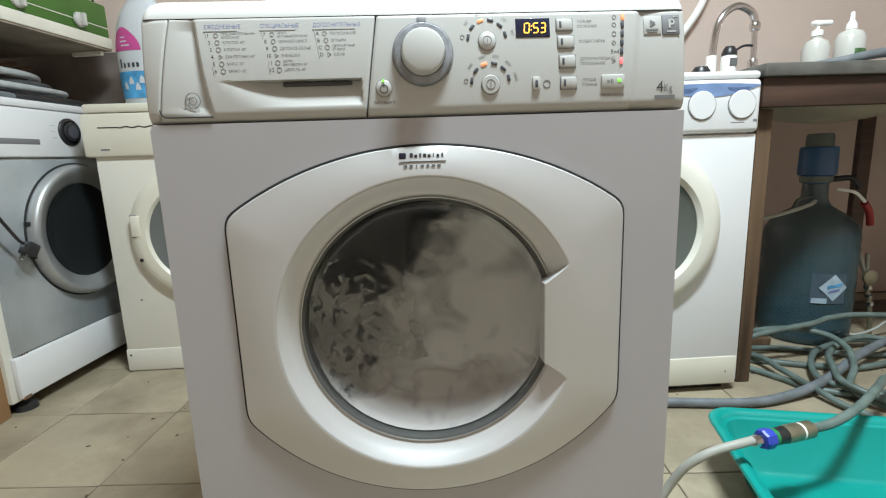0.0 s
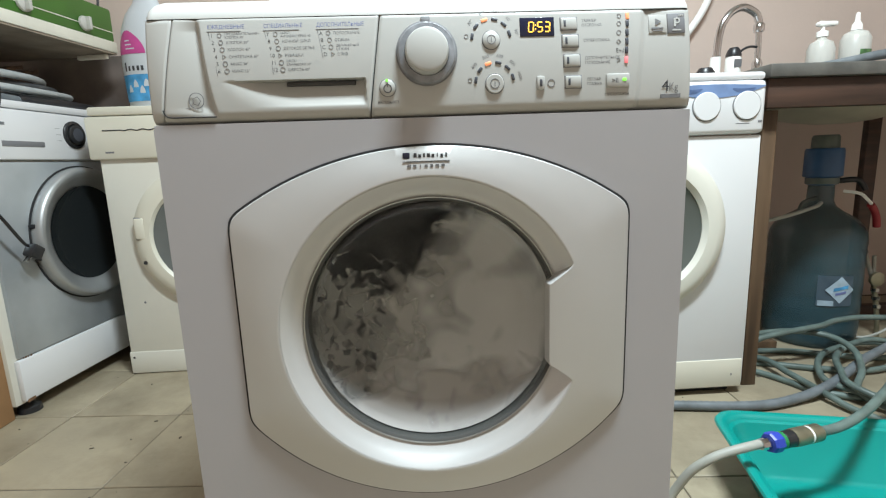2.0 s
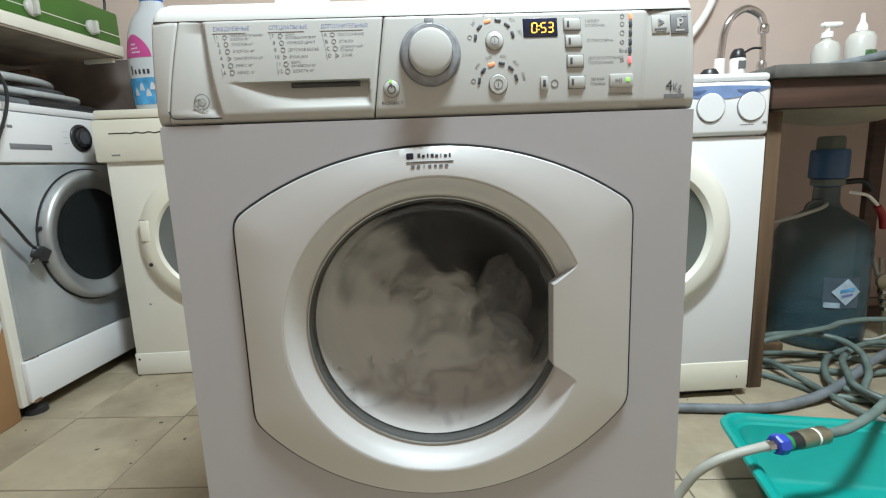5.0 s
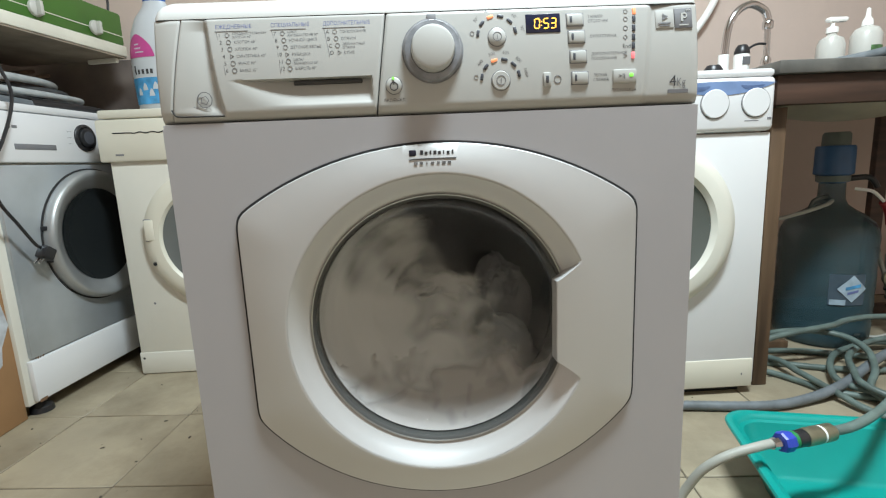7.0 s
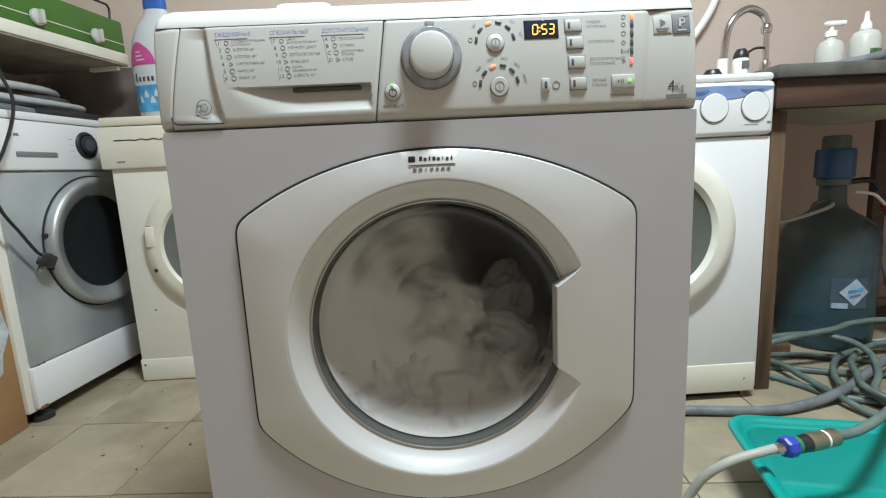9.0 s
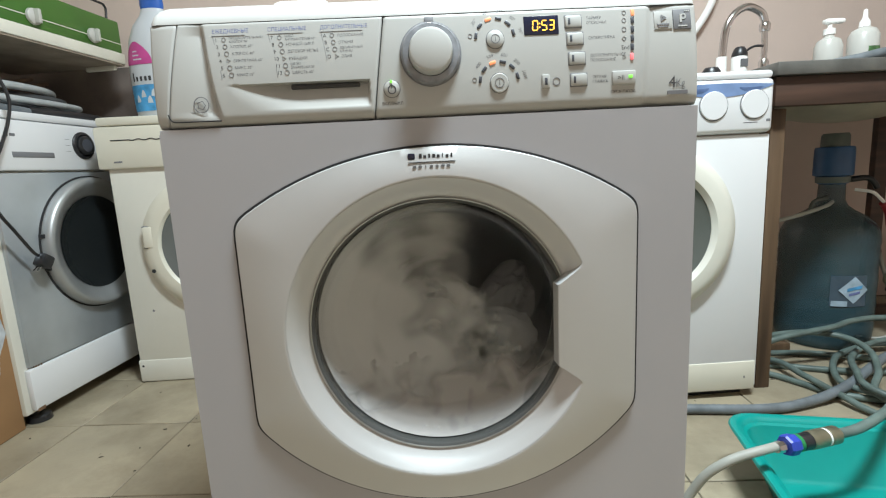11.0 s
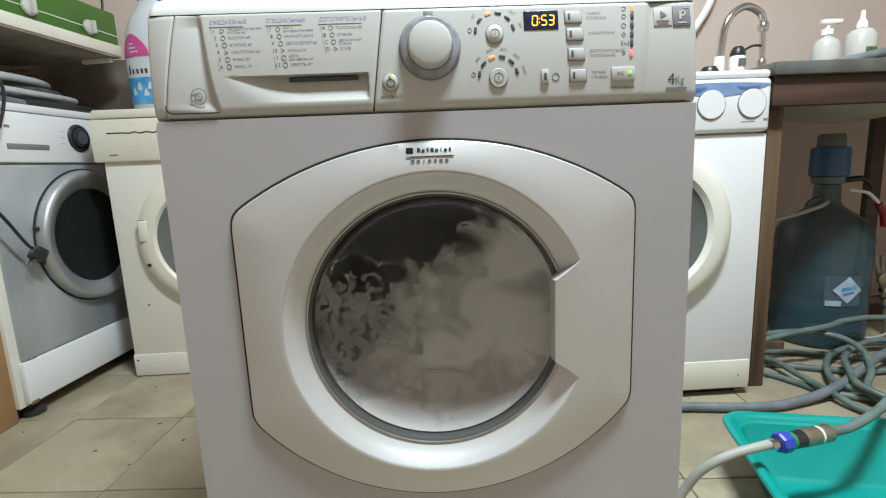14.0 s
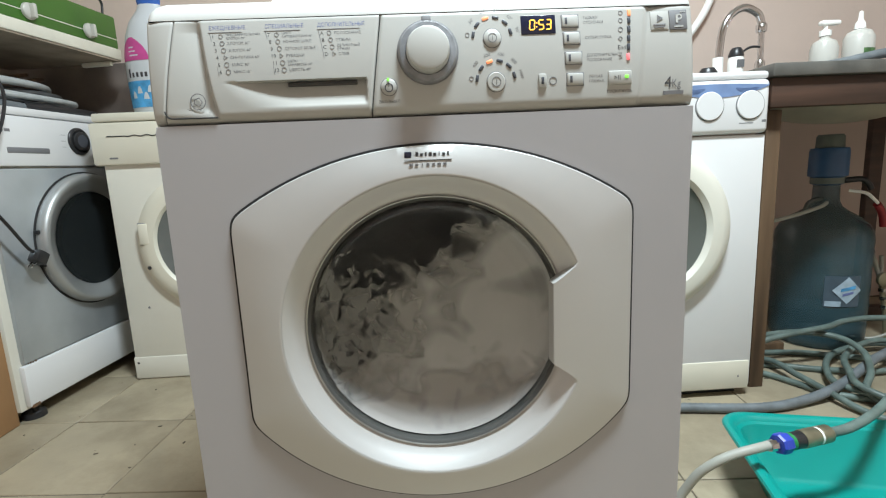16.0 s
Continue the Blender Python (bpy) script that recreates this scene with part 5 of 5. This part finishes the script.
# ---- teal tray and the coupled hose over it ----
def tray():
    def rr(w, d, r, n=8):
        pts = []
        for sx, sy, a0 in ((1, 1, 0), (-1, 1, 90), (-1, -1, 180), (1, -1, 270)):
            for k in range(n + 1):
                a = radians(a0 + 90 * k / n)
                pts.append((sx * (w / 2 - r) + r * math.cos(a), sy * (d / 2 - r) + r * math.sin(a)))
        return pts
    W, D, H = 0.50, 0.37, 0.115
    def shell(levels, caps=()):
        rows = [[(x, y, z) for x, y in rr(W - 2 * inset, D - 2 * inset, r)] for inset, z, r in levels]
        bm = grid(rows)
        vs, n = bm.verts[:], len(rows[0])
        for c in caps:
            bm.faces.new(vs[:n] if c == 0 else vs[-n:])
        return bm
    t = thing("plastic_tray", "teal plastic tray with a rolled rim on the tiled floor", "tray", pose(0.790, 0.137, 0, 0, 0, -14.5))
    part("basin", shell(((0.014, H - 0.008, 0.05), (0.055, 0.003, 0.045), (0.060, 0.0, 0.045)), (1,)), M_TEAL, t)
    part("basin_inside", shell(((0.016, H - 0.009, 0.05), (0.022, H - 0.012, 0.048), (0.058, 0.012, 0.042), (0.068, 0.006, 0.04)), (1,)), M_TEAL, t)
    part("rim", shell(((0.016, H - 0.009, 0.05), (-0.004, H - 0.009, 0.055), (-0.006, H - 0.004, 0.055), (-0.004, H, 0.055), (0.004, H + 0.001, 0.052), (0.012, H - 0.002, 0.05), (0.016, H - 0.009, 0.05))), M_TEAL, t)


tray()


def coupled_hose():
    h = thing("coupled_hose", "pale hose joined to grey hose by blue and brass coupling", "hose", group="hoses on the floor")
    z = 0.158
    part("hose", tube([(0.33, 0.26, 0.010), (0.385, 0.235, 0.011), (0.412, 0.216, 0.030), (0.429, 0.210, 0.063), (0.447, 0.200, 0.102), (0.470, 0.190, 0.129), (0.498, 0.185, 0.145), (0.531, 0.181, 0.156), (0.575, 0.189, z)], 0.0078, 12, 10), M_HOSEW, h, "pale beige-grey hose")
    d = Vector((0.110, 0.022, 0)).normalized()
    o = Vector((0.560, 0.1845, z - 0.001))
    m = Matrix.Translation(o) @ d.to_track_quat("Z", "Y").to_matrix().to_4x4()
    part("ferrule", turned([(0, 0), (0.0115, 0), (0.0125, 0.004), (0.0125, 0.022), (0, 0.022)], 8, m @ Matrix.Diagonal((0.80, 0.80, 1, 1))), M_STEELT, h, "crimped metal ferrule")
    nut = part("nut", turned([(0, 0.018), (0.020, 0.018), (0.0225, 0.022), (0.0225, 0.036), (0.020, 0.040), (0, 0.040)], 8, m @ Matrix.Diagonal((0.80, 0.80, 1, 1))), M_BLUE, h, "blue plastic nut", 20)
    part("green_ring", turned([(0, 0.040), (0.0185, 0.040), (0.019, 0.047), (0, 0.047)], 24, m @ Matrix.Diagonal((0.80, 0.80, 1, 1))), M_GREENP, h, "green ring")
    bm = turned([(0, 0.047), (0.0175, 0.047), (0.0185, 0.050), (0.0185, 0.068), (0, 0.068)], 24, m @ Matrix.Diagonal((0.80, 0.80, 1, 1)))
    part("grip_ring", bm, M_BLACKP, h, "black ribbed grip", 10)
    part("brass_body", turned([(0, 0.068), (0.0195, 0.068), (0.0200, 0.072), (0.0200, 0.100), (0.0175, 0.103), (0.0175, 0.106), (0.0200, 0.108), (0.0195, 0.128), (0.014, 0.134), (0, 0.134)], 28, m @ Matrix.Diagonal((0.80, 0.80, 1, 1))), M_BRASS, h, "dull brass connector")
    part("white_ring", turned([(0.0176, 0.1025), (0.0188, 0.1028), (0.0188, 0.1062), (0.0176, 0.1065)], 28, m @ Matrix.Diagonal((0.80, 0.80, 1, 1))), M_LID, h)
    e = o + d * 0.128
    part("hose", tube([e, e + d * 0.06 + Vector((0, 0.003, 0)), e + Vector((0.14, 0.05, 0.006)), e + Vector((0.26, 0.13, 0.0)), e + Vector((0.42, 0.26, -0.05)), e + Vector((0.6, 0.36, -0.12))], 0.0086, 12, 10), M_HOSET, h, "grey-green hose")


coupled_hose()


# ---- shelf with the green cooker over the grey machine ----
def shelf():
    m = pose(-1.131, 0.772, 0, 0, 0, 81.0)
    s = thing("wall_shelf", "yellowed white shelf board along the wall, grimy and coloured for shade underneath", "shelf", m)
    part("board", rbox(-0.5, 0.537, 0.0, 0.44, 1.076, 1.112, 0.003), M_SHELF, s)
    # thin sheet whose brown holds both the grime and the shade underneath
    part("underside", rbox(-0.5, 0.533, 0.004, 0.44, 1.070, 1.0755, 0), M_GRIMESHADE, s, "grimy brown unpainted underside, with shade put into its brown")
    part("bracket", rbox(0.50, 0.515, 0.02, 0.13, 1.054, 1.0695, 0.003), M_SHELF, s)
    g = thing("green_cooker", "green enamelled cooker top with white turn knobs, on the shelf", "cooker", m)
    part("body", rbox(-0.45, 0.540, 0.008, 0.40, 1.1125, 1.222, 0.008), M_GREEN, g, "green enamel casing")
    part("pinstripe", rbox(-0.44, 0.536, 0.0068, 0.009, 1.143, 1.1455, 0), M_SHELF, g)
    for x in (0.0, 0.203, 0.412):
        k = part("knob", disc_front(x, 0.008, 1.144, [(0.020, 0), (0.023, 0.003), (0.022, 0.010), (0.017, 0.014), (0, 0.015)], 28), M_MILKY, g, "white plastic turn knob")
        bm = rbox(x - 0.006, x + 0.006, -0.020, 0.0, 1.124, 1.164, 0.004)
        part("grip", bm, M_MILKY, k)
    part("guard_rail", tube([(0.10, 0.02, 1.222), (0.10, 0.02, 1.262), (0.16, 0.02, 1.268), (0.45, 0.02, 1.268), (0.50, 0.02, 1.262), (0.50, 0.02, 1.222)], 0.004, 8, 6), M_BLACKP, g, "thin black wire guard")


shelf()


def coil_on_machine():
    m = pose(-1.132, 0.763, 0, 0, 0, 84.2)
    # centre x, centre y, half length, half width, height, thickness, material, label
    loops = (
        (0.20, 0.20, 0.31, 0.150, 0.882, 0.011, M_HOSEG, "grey ribbed hose coiled on the grey machine"),
        (0.24, 0.22, 0.30, 0.140, 0.902, 0.010, M_HOSEK, "dark rubber hose coiled on the grey machine"),
        (0.17, 0.18, 0.33, 0.125, 0.921, 0.010, M_HOSEP, "pale grey hose coiled on the grey machine"),
        (0.22, 0.23, 0.29, 0.130, 0.938, 0.012, M_HOSEK, "dark rubber hose coiled on the grey machine"),
        (0.13, 0.20, 0.32, 0.135, 0.957, 0.011, M_HOSEP, "pale grey hose coiled on the grey machine"),
        (0.05, 0.26, 0.22, 0.110, 0.982, 0.015, M_HOSEK, "thick dark hose coiled on the grey machine"),
        (0.03, 0.25, 0.20, 0.120, 1.010, 0.015, M_HOSEG, "thick grey hose coiled on the grey machine"),
    )
    for k, (cx, cy, lx, ly, z, r, mt, label) in enumerate(loops):
        pts = []
        for j in range(17):
            a = 2 * math.pi * j / 16
            wob = 1 + 0.06 * math.sin(2 * a + k * 1.9)
            pts.append((cx + lx * wob * math.cos(a + 0.2 * k), cy + ly * wob * math.sin(a + 0.2 * k), z + 0.006 * math.sin(2 * a + k)))
        bm = tube(pts, r, 10, 6)
        bm.transform(m)
        alone("drain_hose", bm, mt, label, "hose", "hoses on the machine")
    bm = tube([(0.20, 0.05, 0.884), (0.34, 0.045, 0.886), (0.46, 0.06, 0.888), (0.54, 0.10, 0.888), (0.56, 0.20, 0.886), (0.50, 0.30, 0.886)], 0.012, 10, 6)
    bm.transform(m)
    alone("rubber_hose", bm, M_BLACKP, "short black rubber hose on the grey machine", "hose", "hoses on the machine")
    for x0, x1, z in ((0.28, 0.36, 0.984), (0.34, 0.42, 0.980)):
        bm = rbox(0, 0.15, -0.011, 0.011, -0.006, 0.006, 0.003)
        bm.transform(m @ pose(x0, 0.20, z, 0, -14, 12))
        alone("wooden_stick", bm, M_LEG, "short brown wooden stick on the coiled hoses", "stick")
    # added board: its dark colour stands in for deep shade on the wall
    alone("backing_board", rbox(-1.60, -0.905, 1.425, 1.450, 0.0, 1.095, 0.002), M_SHADEBOARD, "dark brown board added against the wall for the deep shade under the shelf", "board")


M_HOSEK = mat("dark_grey_rubber", (0.07, 0.074, 0.076), 0.55, 0, 0.2, 25)
M_HOSEP = mat("pale_grey_rubber", (0.42, 0.44, 0.44), 0.5, 0, 0.15, 25)
# mottled dark brown that paints the shade behind the hoses
M_SHADEBOARD = mat("mottled_shade_brown", (0.15, 0.12, 0.105), 0.8, 0, 0.3, 6, 0.2, 60, stain=0.5, stain_col=(0.05, 0.04, 0.035))
coil_on_machine()


def softener():
    b = thing("softener_bottle", "white softener bottle with blue cap and pink and blue labels", "bottle", pose(-0.838, 1.115, 0.860))
    def flat(prof, mt, name, label=""):
        bm = turned(prof, 40)
        for v in bm.verts:
            v.co.y *= 0.55
        return part(name, bm, mt, b, label)
    flat([(0, 0), (0.080, 0), (0.087, 0.006), (0.091, 0.06), (0.094, 0.13), (0.093, 0.18), (0.084, 0.24), (0.066, 0.285), (0.040, 0.318), (0.034, 0.335), (0, 0.335)], M_PLBOT, "bottle", "white plastic bottle")
    flat([(0, 0.335), (0.034, 0.335), (0.036, 0.345), (0.033, 0.40), (0, 0.402)], M_BLUECAP, "cap", "blue screw cap")
    def wrap(z0, z1, u0, u1, r, mt, name, top=None):
        bm = bmesh.new()
        rows = []
        nz, nu = 10, 16
        for j in range(nz + 1):
            z = z0 + (z1 - z0) * j / nz
            f = 1 - (z - z0) / (z1 - z0)
            w = 1.0 if top is None else max(0.12, math.sin(math.pi * (0.5 * f if top == "up" else 0.25 + 0.75 * (1 - f) * 0.66 + 0.0)) ** 0.6)
            row = []
            for i in range(nu + 1):
                u = (u0 + u1) / 2 + (u1 - u0) / 2 * (2 * i / nu - 1) * w
                rr = r(z) + 0.0006
                row.append((rr * math.sin(u), -rr * 0.55 * math.cos(u) - 0.0005, z))
            rows.append(row)
        vs = [[bm.verts.new(p) for p in row] for row in rows]
        for a, c in zip(vs, vs[1:]):
            for i in range(nu):
                bm.faces.new((a[i], a[i + 1], c[i + 1], c[i]))
        return part(name, bm, mt, b)
    R = lambda z: 0.088 + 0.006 * min(1, z / 0.13) if z < 0.13 else 0.094 - 0.001 * (z - 0.13) / 0.05 if z < 0.18 else 0.093 - 0.009 * (z - 0.18) / 0.06
    wrap(0.163, 0.232, -1.35, 0.05, R, M_PINK, "label", "up")
    wrap(0.022, 0.102, -1.25, 0.9, R, M_LBLUE, "label")
    for u, z, w in ((-0.62, 0.200, 0.22), (-0.58, 0.188, 0.30), (-0.50, 0.176, 0.36)):
        wrap(z, z + 0.004, u - w / 2, u + w / 2, R, M_PLBOT, "print")
    for u, z in ((-0.72, 0.050), (-0.45, 0.064), (-0.22, 0.046), (-0.05, 0.066)):
        wrap(z, z + 0.022, u - 0.10, u + 0.10, R, M_PLBOT, "print", "up")
    for u, h in ((-0.80, 0.026), (-0.62, 0.014), (-0.44, 0.014), (-0.27, 0.014), (-0.12, 0.014)):
        wrap(0.113, 0.113 + h, u - 0.045, u + 0.045, R, M_INK, "emblem")


M_BLUECAP = mat("blue_cap", (0.03, 0.12, 0.45), 0.35, 0, 0.05, 20)
softener()


def cord_and_plug():
    m = pose(-1.132, 0.763, 0, 0, 0, 84.2)
    c = thing("power_cord", "black power cord with a two-pin plug hanging before the grey machine", "cord", m)
    part("cord", tube([(0.05, -0.02, 1.35), (0.035, -0.025, 1.10), (0.038, -0.03, 0.97), (0.046, -0.045, 0.90), (0.035, -0.045, 0.84), (-0.01, -0.05, 0.76), (-0.06, -0.05, 0.68), (-0.05, -0.05, 0.61), (-0.01, -0.05, 0.545), (0.03, -0.045, 0.49), (0.05, -0.04, 0.475)], 0.0042, 8, 8), M_BLACKP, c)
    bm = rbox(-0.016, 0.020, -0.016, 0.016, -0.018, 0.018, 0.006)
    bm.transform(pose(0.062, -0.04, 0.458, 0, 35))
    part("plug", bm, M_BLACKP, c, "black two-pin plug")
    for dz in (-0.007, 0.007):
        part("pin", tube([(0.05, -0.04 + dz, 0.447), (0.028, -0.042 + dz, 0.436)], 0.0024, 8, 2), M_STEELT, c)


cord_and_plug()


def carton():
    b = thing("cardboard_box", "brown cardboard box with a torn silver label", "box")
    part("carton", rbox(-1.60, -1.158, 0.30, 0.745, 0.0, 0.60, 0.004), M_CARD, b)
    bm = bmesh.new()
    rnd = random.Random(4)
    loop = []
    for k in range(22):
        a = 2 * math.pi * k / 22
        rr = 1 + rnd.uniform(-0.18, 0.18)
        loop.append((0.665 + 0.075 * rr * math.cos(a), 0.32 + 0.14 * rr * math.sin(a)))
    f = [bm.verts.new((-1.1565, y, z)) for y, z in loop]
    bm.faces.new(f)
    part("label", bm, M_FOIL, b, "torn silver and blue label")


carton()
tub = thing("plastic_tub", "clear white plastic tub on the running machine's lid", "tub", pose(-0.19, 0.30, 0.852))
part("tub_wall", rbox(-0.045, 0.045, -0.04, 0.04, 0.0, 0.075, 0.012), M_LID, tub)

def crumbs():
    rnd = random.Random(11)
    bm = bmesh.new()
    for k in range(150):
        x, y = rnd.uniform(-1.3, 1.4), rnd.uniform(0.15, 1.0)
        if abs(x) < 0.42:
            continue
        r = rnd.uniform(0.0012, 0.0042)
        b = bmesh.ops.create_icosphere(bm, subdivisions=1, radius=r)
        m = Matrix.Translation((x, y, r * 0.3)) @ pose(0, 0, 0, 0, 0, rnd.uniform(0, 360)) @ Matrix.Diagonal((rnd.uniform(0.8, 2.2), 0.7, 0.45, 1))
        bmesh.ops.transform(bm, matrix=m, verts=b["verts"])
    alone("crumbs", bm, M_GROUT, "dark crumbs and grit scattered on the floor tiles", "grit", kind="stuff")


crumbs()
floor()
motions()
